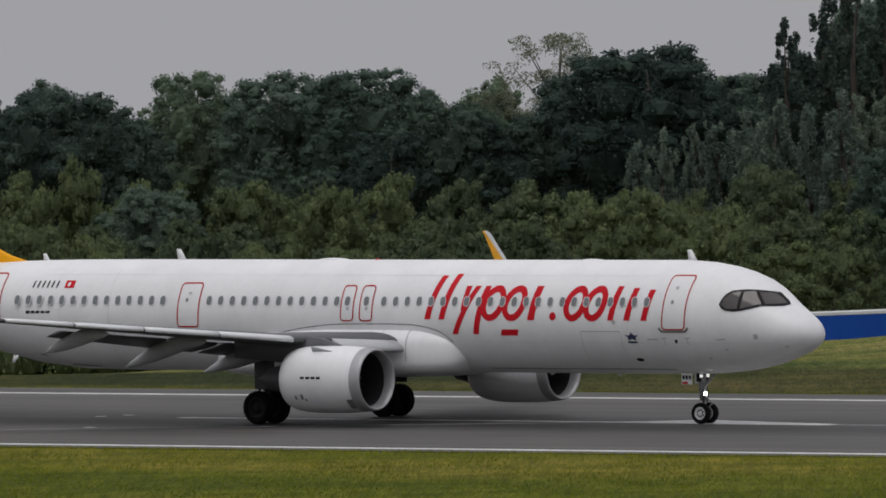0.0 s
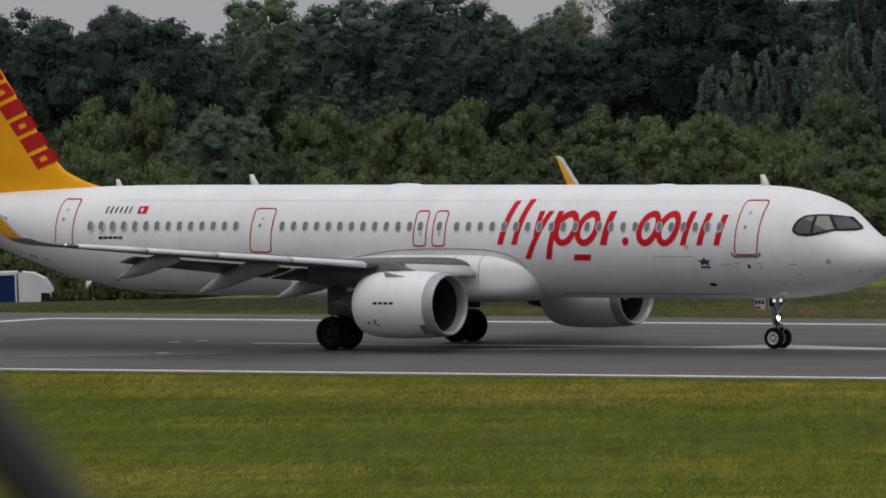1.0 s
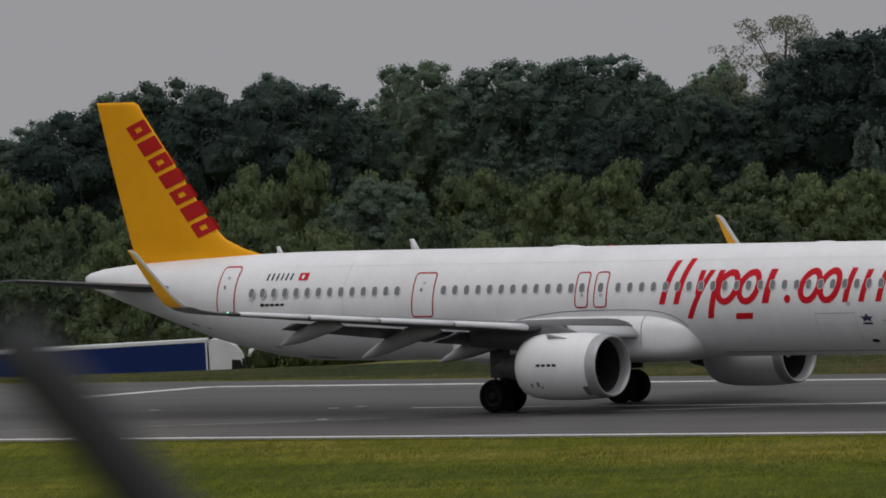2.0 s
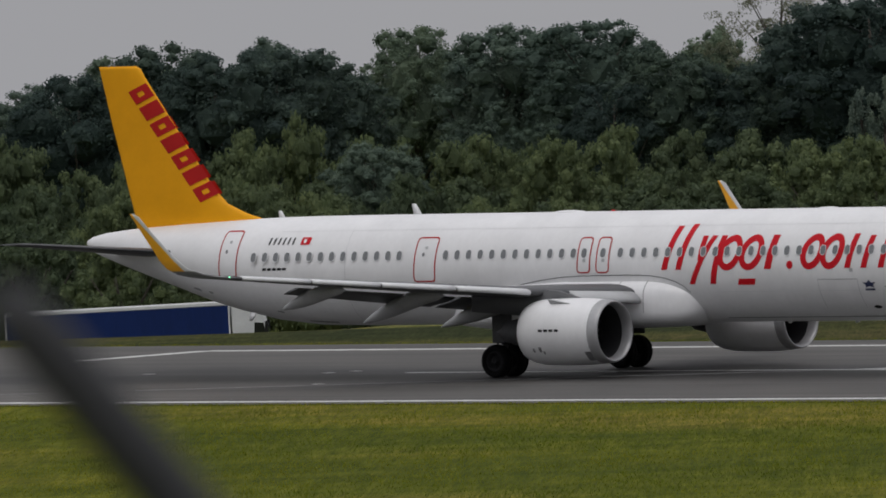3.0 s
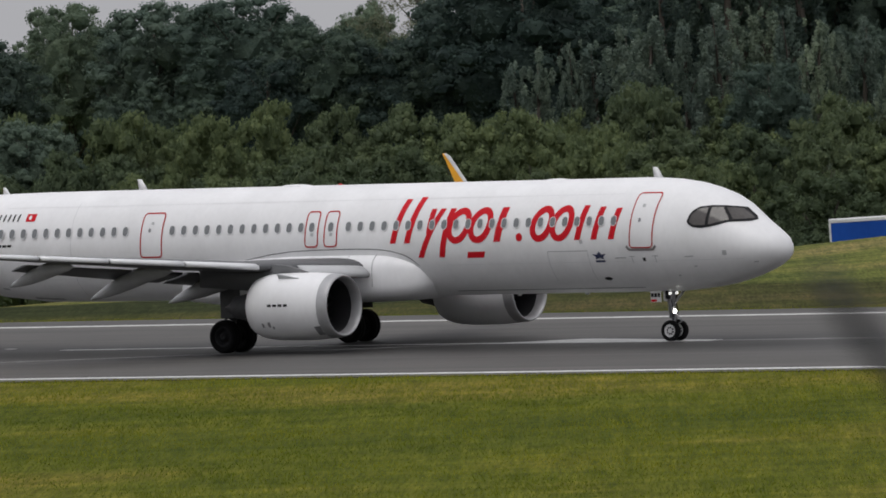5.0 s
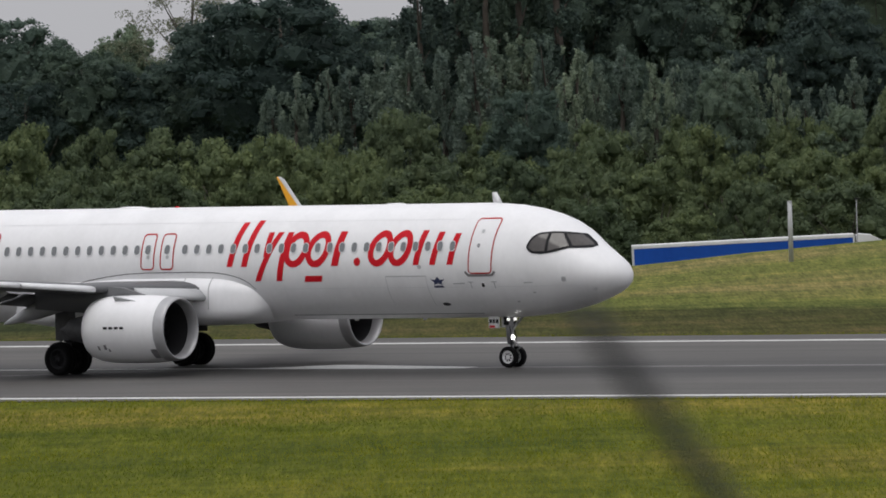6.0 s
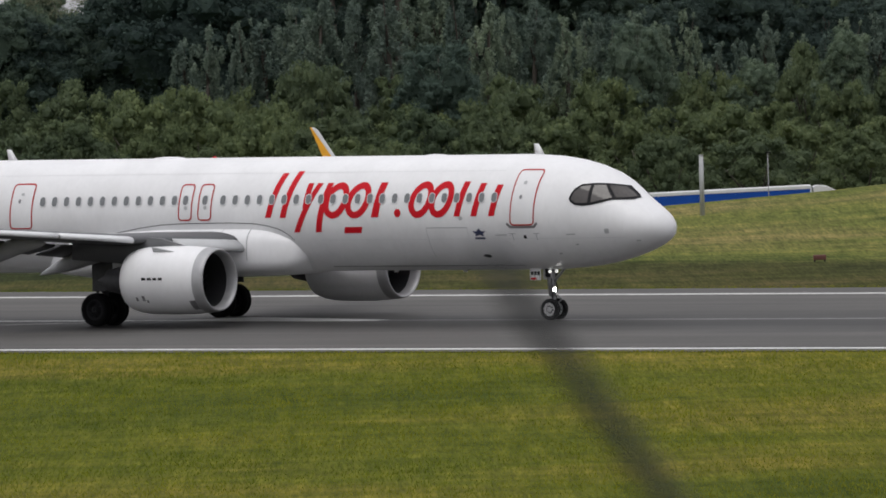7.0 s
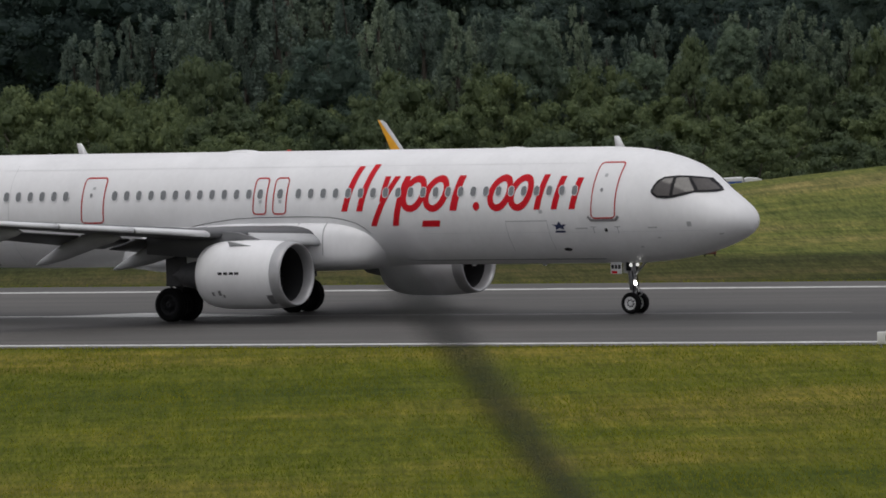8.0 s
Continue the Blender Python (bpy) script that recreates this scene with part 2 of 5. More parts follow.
def blade_material():
    m, nt, b = nodes_of("grass_blade")
    geo = nt.nodes.new("ShaderNodeNewGeometry")
    each = ramp(nt, geo.outputs["Random Per Island"], [(0.0, (0.170, 0.192, 0.018)), (0.55, (0.218, 0.228, 0.022)), (0.92, (0.262, 0.252, 0.030)), (1.0, (0.30, 0.28, 0.05))])
    patch_ = ramp(nt, noise_node(nt, 0.045, 5, 0.6, coords(nt)), [(0.35, (0.62, 0.74, 0.7)), (0.5, (0.95, 1.0, 0.9)), (0.66, (1.08, 1.06, 1.0))])
    tuft = ramp(nt, noise_node(nt, 0.8, 3, 0.6, coords(nt, (1, 0.12, 1))), [(0.3, (0.72, 0.76, 0.72)), (0.7, (1.15, 1.12, 1.1))])
    link(nt, mix(nt, 1.0, mix(nt, 1.0, each, patch_, "MULTIPLY"), tuft, "MULTIPLY"), b.inputs["Base Color"])
    b.inputs["Roughness"].default_value, b.inputs["Specular IOR Level"].default_value = 0.85, 0.1
    return m


M_BLADE = blade_material()


def let_light_through(m, share):
    """Mix a translucent layer of the same colour into a thin surface."""
    nt = m.node_tree
    b = nt.nodes["Principled BSDF"]
    tr, ms = nt.nodes.new("ShaderNodeBsdfTranslucent"), nt.nodes.new("ShaderNodeMixShader")
    link(nt, b.inputs["Base Color"].links[0].from_socket, tr.inputs["Color"])
    ms.inputs[0].default_value = share
    link(nt, b.outputs[0], ms.inputs[1])
    link(nt, tr.outputs[0], ms.inputs[2])
    link(nt, ms.outputs[0], nt.nodes["Material Output"].inputs["Surface"])


let_light_through(M_BLADE, 0.4)


# ---------------------------------------------------------------- mesh helpers
def finish(name, bm, material, smooth=True):
    me = bpy.data.meshes.new(name)
    bmesh.ops.recalc_face_normals(bm, faces=bm.faces[:])
    bm.to_mesh(me)
    bm.free()
    me.materials.append(material)
    if smooth:
        me.polygons.foreach_set("use_smooth", [True] * len(me.polygons))
    return me


def part(name, bm, material, parent=None, label="", smooth=True):
    ob = new(name, finish(name, bm, material, smooth))
    ob.parent = parent
    return tagged(ob, label)


def raw(name, verts, faces, material, parent=None, label="", smooth=False):
    me = bpy.data.meshes.new(name)
    me.from_pydata(verts, [], faces)
    me.materials.append(material)
    if smooth:
        me.polygons.foreach_set("use_smooth", [True] * len(me.polygons))
    ob = new(name, me)
    ob.parent = parent
    return tagged(ob, label)


def sharp(ob, degrees=35):
    """Smooth faces, but edges steeper than this stay sharp."""
    me = ob.data
    bm = bmesh.new()
    bm.from_mesh(me)
    for e in bm.edges:
        if len(e.link_faces) == 2 and e.calc_face_angle(0) > radians(degrees):
            e.smooth = False
    bm.to_mesh(me)
    bm.free()
    return ob


def loft(bm, loops, caps=True, closed=True):
    rows = [[bm.verts.new(p) for p in loop] for loop in loops]
    n = len(rows[0])
    for a, b in zip(rows, rows[1:]):
        for i in range(n if closed else n - 1):
            j = (i + 1) % n
            bm.faces.new((a[i], a[j], b[j], b[i]))
    if caps and closed:
        bm.faces.new(rows[0])
        bm.faces.new(rows[-1])
    return bm


def ring(centre, a, b, r1, r2, n):
    c, a, b = Vector(centre), Vector(a), Vector(b)
    return [c + a * (r1 * math.cos(2 * math.pi * i / n)) + b * (r2 * math.sin(2 * math.pi * i / n)) for i in range(n)]


def tube(bm, pts, radii, n=8):
    pts = [Vector(p) for p in pts]
    loops = []
    for i, p in enumerate(pts):
        d = (pts[min(i + 1, len(pts) - 1)] - pts[max(i - 1, 0)]).normalized()
        a = d.orthogonal().normalized()
        loops.append(ring(p, a, d.cross(a), radii[i], radii[i], n))
    # keep the loops from twisting
    for k in range(1, len(loops)):
        prev, cur = loops[k - 1], loops[k]
        best = min(range(n), key=lambda s: sum((prev[i] - cur[(i + s) % n]).length for i in range(n)))
        loops[k] = [cur[(i + best) % n] for i in range(n)]
    return loft(bm, loops)


def box(bm, lo, hi, bevel=0.0):
    made = bmesh.ops.create_cube(bm, size=1)["verts"]
    for v in made:
        v.co = Vector([(l + h) / 2 + c * (h - l) for l, h, c in zip(lo, hi, v.co)])
    if bevel:
        edges = list({e for v in made for e in v.link_edges})
        bmesh.ops.bevel(bm, geom=edges, offset=bevel, segments=2, affect="EDGES", profile=0.6)
    return bm


def revolve(bm, profile, n=40, origin=(0, 0, 0), axis="x"):
    """Turn (along, radius) pairs round an axis."""
    o = Vector(origin)
    loops = []
    for along, r in profile:
        if axis == "x":
            loops.append(ring(o + Vector((along, 0, 0)), (0, 1, 0), (0, 0, 1), r, r, n))
        else:
            loops.append(ring(o + Vector((0, along, 0)), (1, 0, 0), (0, 0, 1), r, r, n))
    return loft(bm, loops, caps=False)


def interp(x, table, col):
    return float(np.interp(x, [r[0] for r in table], [r[col] for r in table]))

M_SLAT = surface("slat_paint", (0.74, 0.75, 0.76), 0.35, 0.1, 0.08, 0.8, 12)
M_FAIRING = surface("fairing_grey", (0.32, 0.325, 0.335), 0.45, 0, 0.15, 1.0, 12)
# gear steel again, darker: the shade beneath the wing is painted into it
M_GEARDARK = surface("shaded_gear_steel", (0.075, 0.075, 0.08), 0.55, 0.3, 0.25, 5, 40)


# ---------------------------------------------------------------- ground, runway and road
CREST = [(-400, -2.4), (-34.5, -2.35), (-31, -1.95), (-10, -1.3), (2.7, -0.94), (8.2, -0.48), (14.6, 0.0), (17.3, 0.3), (22.0, 0.52), (26.0, 0.85), (31.0, 1.35), (60, 2.6), (400, 3.0)]


def road_z(x):
    return -9.05 + 0.0245 * max(-150.0, min(150.0, x))


def ground_z(x, y):
    """Height of the land: a mound under the camera, the flat airfield, a low bank behind it, then a dip with the road and a rise into the wood."""
    r = math.hypot(x, y)
    if r < 140:
        k = min(1.0, max(0.0, (140 - r) / 115))
        return (EYE_Z - 1.62) * k * k * (3 - 2 * k)
    if y < 555:
        return 0.0
    c = interp(x, CREST, 1)
    if y < 620:
        k = (y - 555) / 65
        return c * k * k * (3 - 2 * k)
    base = road_z(x) - 0.05
    if y < 800:
        k = (y - 620) / 180
        return c + (base - c) * k * k * (3 - 2 * k)
    if y < 850:
        return base
    if y > 990:
        return base + 5.5 - min(60.0, (y - 990) * 0.08)
    rise = min(1.0, (y - 850) / 120)
    return base + 5.5 * rise


def make_ground():
    xs = [-3000, -1500, -700, -300, -160] + list(range(-120, 124, 4)) + [160, 300, 700, 1500, 3000]
    ys = [-3000, -1200, -500] + list(range(-200, 200, 16)) + [240, 300, 340, 420, 500] + list(range(540, 1040, 8)) + [1100, 1300, 1800, 3000]
    verts = [(x, y, ground_z(x, y)) for y in ys for x in xs]
    w = len(xs)
    faces = [(j * w + i, j * w + i + 1, (j + 1) * w + i + 1, (j + 1) * w + i) for j in range(len(ys) - 1) for i in range(w - 1)]
    ob = raw("ground", verts, faces, M_GROUND, smooth=True)
    return tagged(ob, "short yellow-green airfield grass with mown streaks", "grass", kind="structure")


make_ground()


def strip(name, u0, u1, n0, n1, z, h, material, parent=None, label="", taper=0.0):
    bm = bmesh.new()
    loops = []
    steps = max(1, int(abs(u1 - u0) / 20))
    for i in range(steps + 1):
        u = u0 + (u1 - u0) * i / steps
        loops.append([(u, n0, z), (u, n0, z + h), (u, n1, z + h), (u, n1, z)])
    loft(bm, loops)
    return part(name, bm, material, parent, label, smooth=False)


RUNWAY_POSE = Matrix.Translation((0, FAR, 0)) @ pose(0, 0, 0, 0, 0, -YAW)
runway = strip("runway", -700, 700, -25.9, 28.6, -0.3, 0.33, M_RUNWAY)
runway.matrix_world = RUNWAY_POSE
tagged(runway, "worn dark grey asphalt runway with rubber marks, a painted shadow band and white lines", "runway", kind="structure")


def marking(name, u0, u1, n0, n1, material=M_LINE, label=""):
    return strip(name, u0, u1, n0, n1, 0.03, 0.008, material, runway, label)


marking("edge_line", -700, 700, -24.15, -23.25, label="white painted runway edge line")
marking("edge_line", -54.5, 700, 22.5, 23.4, label="white painted runway edge line")
for u0, u1 in ((-27.2, -7.0), (-3.0, 27.0), (57, 87), (117, 147)):
    marking("centre_line_dash", u0, u1, -0.1 if u0 > -10 else 0.35, 0.35 if u0 > -10 else 0.8, M_LINE if u0 < -10 else M_FADED)
for u, n in ((-39.7, 0.8), (-31.2, 0.9), (-31.0, 2.3), (-38, -11.0), (-24, -9.0), (30, 0.6), (46, 1.4), (58, 0.2)):
    marking("paint_patch", u - 0.2, u + 0.2, n - 0.15, n + 0.15)


def slanted(name, p, q, w0, w1, material, label):
    """A painted line between two places of the runway, its width changing along it."""
    d = Vector((q[0] - p[0], q[1] - p[1]))
    s = Vector((-d.y, d.x)).normalized()
    bm = bmesh.new()
    loops = []
    for k in range(13):
        c = Vector(p) + d * (k / 12)
        w = w0 + (w1 - w0) * k / 12
        a, b = c + s * w / 2, c - s * w / 2
        loops.append([(a.x, a.y, 0.03), (a.x, a.y, 0.039), (b.x, b.y, 0.039), (b.x, b.y, 0.03)])
    loft(bm, loops)
    return part(name, bm, material, runway, label, smooth=False)


slanted("lead_on_line", (-44.0, -24.0), (-8.0, 0.0), 0.35, 0.35, M_FADED, "thin curved taxi lead-on line")
slanted("taxi_edge_line", (-54.5, 23.0), (-53.5, 13.0), 0.8, 0.8, M_LINE, "white line along the taxiway mouth")


def make_arrow():
    """The long arrow on the centre line: along, near side, far side."""
    bm = bmesh.new()
    loft(bm, [[(u, n0, 0.03), (u, n0, 0.039), (u, n1, 0.039), (u, n1, 0.03)] for u, n0, n1 in ((-7.6, 0.15, 0.45), (-6.6, 0.1, 1.4), (-5.4, 0.0, 3.1), (-4.6, -0.1, 3.0), (-2.5, -0.3, 2.3), (0.0, -0.4, 1.4), (2.6, -0.3, 0.5))])
    return part("arrow", bm, M_LINE, runway, "white painted arrow on the centre line", smooth=False)


make_arrow()


def make_road():
    bm = bmesh.new()
    loops = []
    for k in range(81):
        x = -400 + k * 10
        z = road_z(x)
        loops.append([(x, 837, z - 0.3), (x, 837, z + 0.03), (x, 848, z + 0.03), (x, 848, z - 0.3)])
    loft(bm, loops)
    return tagged(part("road", bm, M_ROAD, smooth=False), "dark asphalt perimeter road in a dip behind the bank", "road", kind="structure")


make_road()


def make_grass():
    """Upright blades over the near grass and along the far edge of the runway."""
    rng = np.random.default_rng(7)
    n_near, n_edge, n_far = 300000, 20000, 16000
    # near grass: even over the land between the camera and the runway's edge
    y = np.sqrt(rng.uniform(285.0 ** 2, 545.0 ** 2, n_near))
    x = y * np.tan(np.radians(rng.uniform(-4.6, 3.0, n_near)))
    across = x * SW + (y - FAR) * CW
    keep = across < -25.9
    x, y = x[keep], y[keep]
    h = rng.uniform(0.035, 0.095, len(x)) * (1 + 0.5 * np.sin(x * 0.9 + 2 * np.sin(y * 0.13)) * np.sin(y * 0.21 + x * 0.3))

    def along(count, u0, u1, n0, spread, sign):
        u = rng.uniform(u0, u1, count)
        n = n0 + sign * np.abs(rng.normal(0, spread, count))
        return u * CW + n * SW, FAR - u * SW + n * CW

    xe, ye = along(n_edge, -110, 80, -25.75, 0.4, -1)
    xf, yf = along(n_far, -130, 60, 28.5, 0.5, 1)
    x, y = np.concatenate([x, xe, xf]), np.concatenate([y, ye, yf])
    h = np.concatenate([h, rng.uniform(0.05, 0.13, n_edge), rng.uniform(0.05, 0.12, n_far)])
    m = len(x)
    a = rng.uniform(0, math.tau, m)
    w = rng.uniform(0.010, 0.022, m)
    base = np.stack([x, y, np.full(m, -0.02)], 1)
    side = np.stack([np.cos(a) * w, np.sin(a) * w, np.zeros(m)], 1)
    lean = np.stack([rng.normal(0, 0.45, m) * h, rng.normal(0, 0.45, m) * h, h + 0.02], 1)
    verts = np.stack([base - side, base + side, base + lean], 1).reshape(-1, 3).tolist()
    ob = raw("grass_blades", verts, [(3 * i, 3 * i + 1, 3 * i + 2) for i in range(m)], M_BLADE)
    tagged(ob, "uneven yellow-green grass blades on the runway verge", "grass", kind="stuff")


make_grass()


# ---------------------------------------------------------------- the wood
ICO = None


def core_shape():
    global ICO
    if ICO is None:
        bm = bmesh.new()
        bmesh.ops.create_icosphere(bm, subdivisions=1, radius=1)
        bm.verts.index_update()
        ICO = ([v.co.copy() for v in bm.verts], [tuple(v.index for v in f.verts) for f in bm.faces])
        bm.free()
    return ICO


def leaf_cloud(seed, lobes, count, size, core=0.7, cull=0.8, thin_below=0.45):
    """Small leaves over the outer shells of many lobes (centre, radii); none where another lobe covers them."""
    rng = np.random.default_rng(seed)
    cen = np.array([c for c, _ in lobes], dtype=float)
    rad = np.array([r for _, r in lobes], dtype=float)
    area = rad[:, 0] * rad[:, 2]
    tries = int(count * 2.6)
    which = rng.choice(len(lobes), tries, p=area / area.sum())
    d = rng.normal(0, 1, (tries, 3)) + (0, 0, 0.25)
    d /= np.linalg.norm(d, axis=1)[:, None]
    k = 1.06 - 0.42 * rng.random(tries) ** 1.6
    p = cen[which] + d * rad[which] * k[:, None]
    keep = (d[:, 2] > -0.35) | (rng.random(tries) < thin_below)
    for i in range(len(lobes)):
        q = (p - cen[i]) / rad[i]
        keep &= ~(((q * q).sum(1) < cull * cull) & (which != i))
    idx = np.nonzero(keep)[0][:count]
    p, d = p[idx], d[idx]
    n = len(p)
    nrm = d * 0.8 + rng.normal(0, 0.62, (n, 3)) + (0, 0, 0.2)
    nrm /= np.linalg.norm(nrm, axis=1)[:, None]
    side = np.cross(nrm, rng.normal(0, 1, (n, 3)))
    side /= np.linalg.norm(side, axis=1)[:, None]
    tip = np.cross(nrm, side)
    s = (size * rng.uniform(0.55, 1.3, n))[:, None]
    tri = np.stack([p - side * s, p + side * s, p + tip * s * 1.35], axis=1).reshape(-1, 3)
    verts = tri.tolist()
    faces = [(3 * i, 3 * i + 1, 3 * i + 2) for i in range(n)]
    if core:
        cv, cf = core_shape()
        for (c, r) in lobes:
            i0 = len(verts)
            for v in cv:
                q = core * rng.uniform(0.8, 1.1)
                verts.append((c[0] + v.x * r[0] * q, c[1] + v.y * r[1] * q, c[2] + v.z * r[2] * q))
            faces.extend(tuple(i0 + j for j in f) for f in cf)
    return verts, faces


def bough(rnd, lobes, c, reach, count, r0, r1, flat=0.8):
    """A billow of small lobes over the upper side of one bough."""
    lobes.append((c, (reach * 0.8, reach * 0.8, reach * 0.62)))
    for _ in range(count):
        d = Vector((rnd.gauss(0, 1), rnd.gauss(0, 1), rnd.gauss(0.35, 0.8))).normalized()
        k = rnd.uniform(0.75, 1.1)
        s = rnd.uniform(r0, r1)
        lobes.append(((c[0] + d.x * reach * k, c[1] + d.y * reach * k, c[2] + d.z * reach * 0.8 * k), (s * 1.15, s * 1.15, s * flat)))


def crown_lobes(rnd, style, h, w):
    lobes = []
    if style == "round":
        for i in range(24):
            z = min(0.86, 1 - 1.62 * (i + 0.5) / 24)
            a = i * 2.39996 + rnd.uniform(-0.3, 0.3)
            q = math.sqrt(max(0.0, 1 - z * z)) * rnd.uniform(0.78, 1.05)
            bough(rnd, lobes, (math.cos(a) * q * w * 0.40, math.sin(a) * q * w * 0.40, h * 0.58 + z * h * 0.34 * rnd.uniform(0.86, 1.04)), w * rnd.uniform(0.10, 0.16), 6, w * 0.032, w * 0.066)
        for i in range(14):
            a, s = i * 2.39996, w * rnd.uniform(0.17, 0.21)
            lobes.append(((math.cos(a) * w * 0.22, math.sin(a) * w * 0.22, h * (0.32 + 0.42 * i / 13)), (s, s, s)))
    elif style == "tall":
        for i in range(30):
            z = 0.20 + 0.76 * (i + 0.5) / 30
            a = i * 2.39996 + rnd.uniform(-0.4, 0.4)
            q = math.sin(math.pi * min(1.0, 0.16 + z * 0.78)) ** 0.8 * rnd.uniform(0.55, 1.05)
            bough(rnd, lobes, (math.cos(a) * q * w * 0.40, math.sin(a) * q * w * 0.40, z * h), w * rnd.uniform(0.11, 0.17), 7, w * 0.030, w * 0.064, 0.9)
    elif style == "spire":
        for i in range(34):
            z = 0.06 + 0.92 * (i + 0.5) / 34
            a = i * 2.39996 + rnd.uniform(-0.5, 0.5)
            q = (1 - z) ** 0.85 * rnd.uniform(0.45, 1.15)
            for j in range(3):
                s = w * rnd.uniform(0.035, 0.075) * (0.55 + 0.6 * (1 - z))
                lobes.append(((math.cos(a) * q * w * 0.42 + rnd.gauss(0, 0.05) * w, math.sin(a) * q * w * 0.42 + rnd.gauss(0, 0.05) * w, z * h + rnd.uniform(-0.05, 0.04) * h), (s * 0.75, s * 0.75, s * 2.0)))
    elif style == "sparse":
        for _ in range(190):
            z = rnd.uniform(0.36, 1.0)
            span = w * 0.52 * math.sqrt(max(0.0, 1 - ((z - 0.70) / 0.36) ** 2))
            a = rnd.uniform(0, math.tau)
            k = math.sqrt(rnd.uniform(0.02, 1.0))
            s = rnd.uniform(0.030, 0.070) * w
            lobes.append(((math.cos(a) * span * k, math.sin(a) * span * k, z * h), (s * 1.2, s * 1.2, s * 0.8)))
    else:  # bush
        for i in range(17):
            a, k = i * 2.39996, math.sqrt((i + 0.5) / 17)
            z = (0.80 - 0.62 * k * k) * rnd.uniform(0.85, 1.08)
            bough(rnd, lobes, (math.cos(a) * w * 0.44 * k, math.sin(a) * w * 0.44 * k, z * h), w * rnd.uniform(0.075, 0.125), 5, w * 0.034, w * 0.066)
        for i in range(9):
            a = i * 0.7
            s = w * 0.16
            lobes.append(((math.cos(a) * w * 0.3, math.sin(a) * w * 0.3, h * 0.18), (s, s, s)))
    return lobes


TOPS = {}   # true height of each crown


def make_tree(name, style, h, w, leaf_mat, bark, count, size, seed, label, category, group=""):
    rnd = random.Random(seed)
    tree = new(name)
    lobes = crown_lobes(rnd, style, h, w)
    verts, faces = leaf_cloud(seed, lobes, count, size, 0.0 if style == "sparse" else 0.74, 0.0 if style == "sparse" else 0.8)
    TOPS[tree.name] = sorted(v[2] for v in verts)[int(len(verts) * 0.985)]
    raw("crown", verts, faces, leaf_mat, tree)
    bm = bmesh.new()
    if style == "bush":
        for k in range(5):
            a = k * 1.26
            tube(bm, [(0.1 * math.cos(a), 0.1 * math.sin(a), -0.3), (0.12 * w * math.cos(a), 0.12 * w * math.sin(a), h * 0.35), (0.26 * w * math.cos(a), 0.26 * w * math.sin(a), h * 0.55)], [0.09, 0.06, 0.02], 5)
        part("stem", bm, bark, tree)
    else:
        r = 0.022 * h
        top = 0.8 if style == "sparse" else 0.86
        tube(bm, [(0, 0, -0.5), (0.1, 0, h * 0.2), (0.05, 0.1, h * 0.45), (0, 0, h * 0.68), (0.1, -0.1, h * top)], [r * 1.3, r, r * 0.75, r * 0.45, r * 0.1], 8)
        for c, s in lobes[::4 if style == "sparse" else 9]:
            z0 = max(h * 0.18, min(h * 0.7, c[2] - math.hypot(c[0], c[1]) * 1.1 - 0.6))
            tube(bm, [(0.05, 0, z0), (c[0] * 0.5, c[1] * 0.5, (z0 + c[2]) / 2 + 0.1), c], [r * 0.30, r * 0.16, r * 0.05], 5)
        part("trunk", bm, bark, tree)
    return tagged(tree, label, category, group)


def put(tree, x, y, scale=1.0, turn=0.0, tall=1.0):
    m = Matrix.LocRotScale((x, y, ground_z(x, y) - 0.2), Euler((0, 0, turn)), None)
    ob = copy_thing(tree, m)
    ob.scale = (scale, scale, scale * tall)
    return ob


def azx(az, y):
    return y * math.tan(radians(az))


def top_z(el, y):
    return EYE_Z + y * math.tan(radians(el))


TALL = 14.0
WOOD = "trees of the wood"
OAKS = [make_tree("oak_tree", "round", TALL, 11.0, M_OAK, M_BARK, 15000, 0.108, 11 + k, "tall dark green broadleaf tree with a rounded crown in the wood", "tree", WOOD) for k in range(3)]
ASHES = [make_tree("broadleaf_tree", "tall" if k == 1 else "round", TALL, 9.5, M_LEAF, M_BARK, 14500, 0.100, 21 + k, "tall green broadleaf tree with an uneven crown in the wood", "tree", WOOD) for k in range(3)]
SPIRES = [make_tree("dark_spire_tree", "spire", TALL, 6.0, M_OAK, M_BARK, 10000, 0.11, 61 + k, "tall dark pointed tree rising over the wood", "tree", WOOD) for k in range(2)]
POPLARS = [make_tree("silver_tree", "spire", 10.0, 5.8, M_SILVER, M_BARK, 7600, 0.085, 31 + k, "slender silvery-green young tree at the wood's edge", "tree", "slender trees at the edge") for k in range(3)]
BUSHES = [make_tree("bush", "bush", 5.0, 6.8, M_BUSH, M_BARK, 7000, 0.090, 41 + k, "dense green shrub at the foot of the wood", "bush", "shrubs along the wood") for k in range(4)]
BARE = make_tree("pale_tree", "sparse", TALL, 8.8, M_PALE, M_PALEBARK, 20000, 0.062, 51, "tall pale sparse tree with bare branches showing", "tree")
# the first of each kind stands in the wood too: far to the sides
for k, first in enumerate(OAKS + ASHES + SPIRES + POPLARS + BUSHES):
    first.matrix_basis = pose(-92 - 5 * (k % 4) if k % 2 else 84 + 5 * (k % 4), 935 - 6 * (k // 4), ground_z(90, 935 - 6 * (k // 4)) - 0.2)
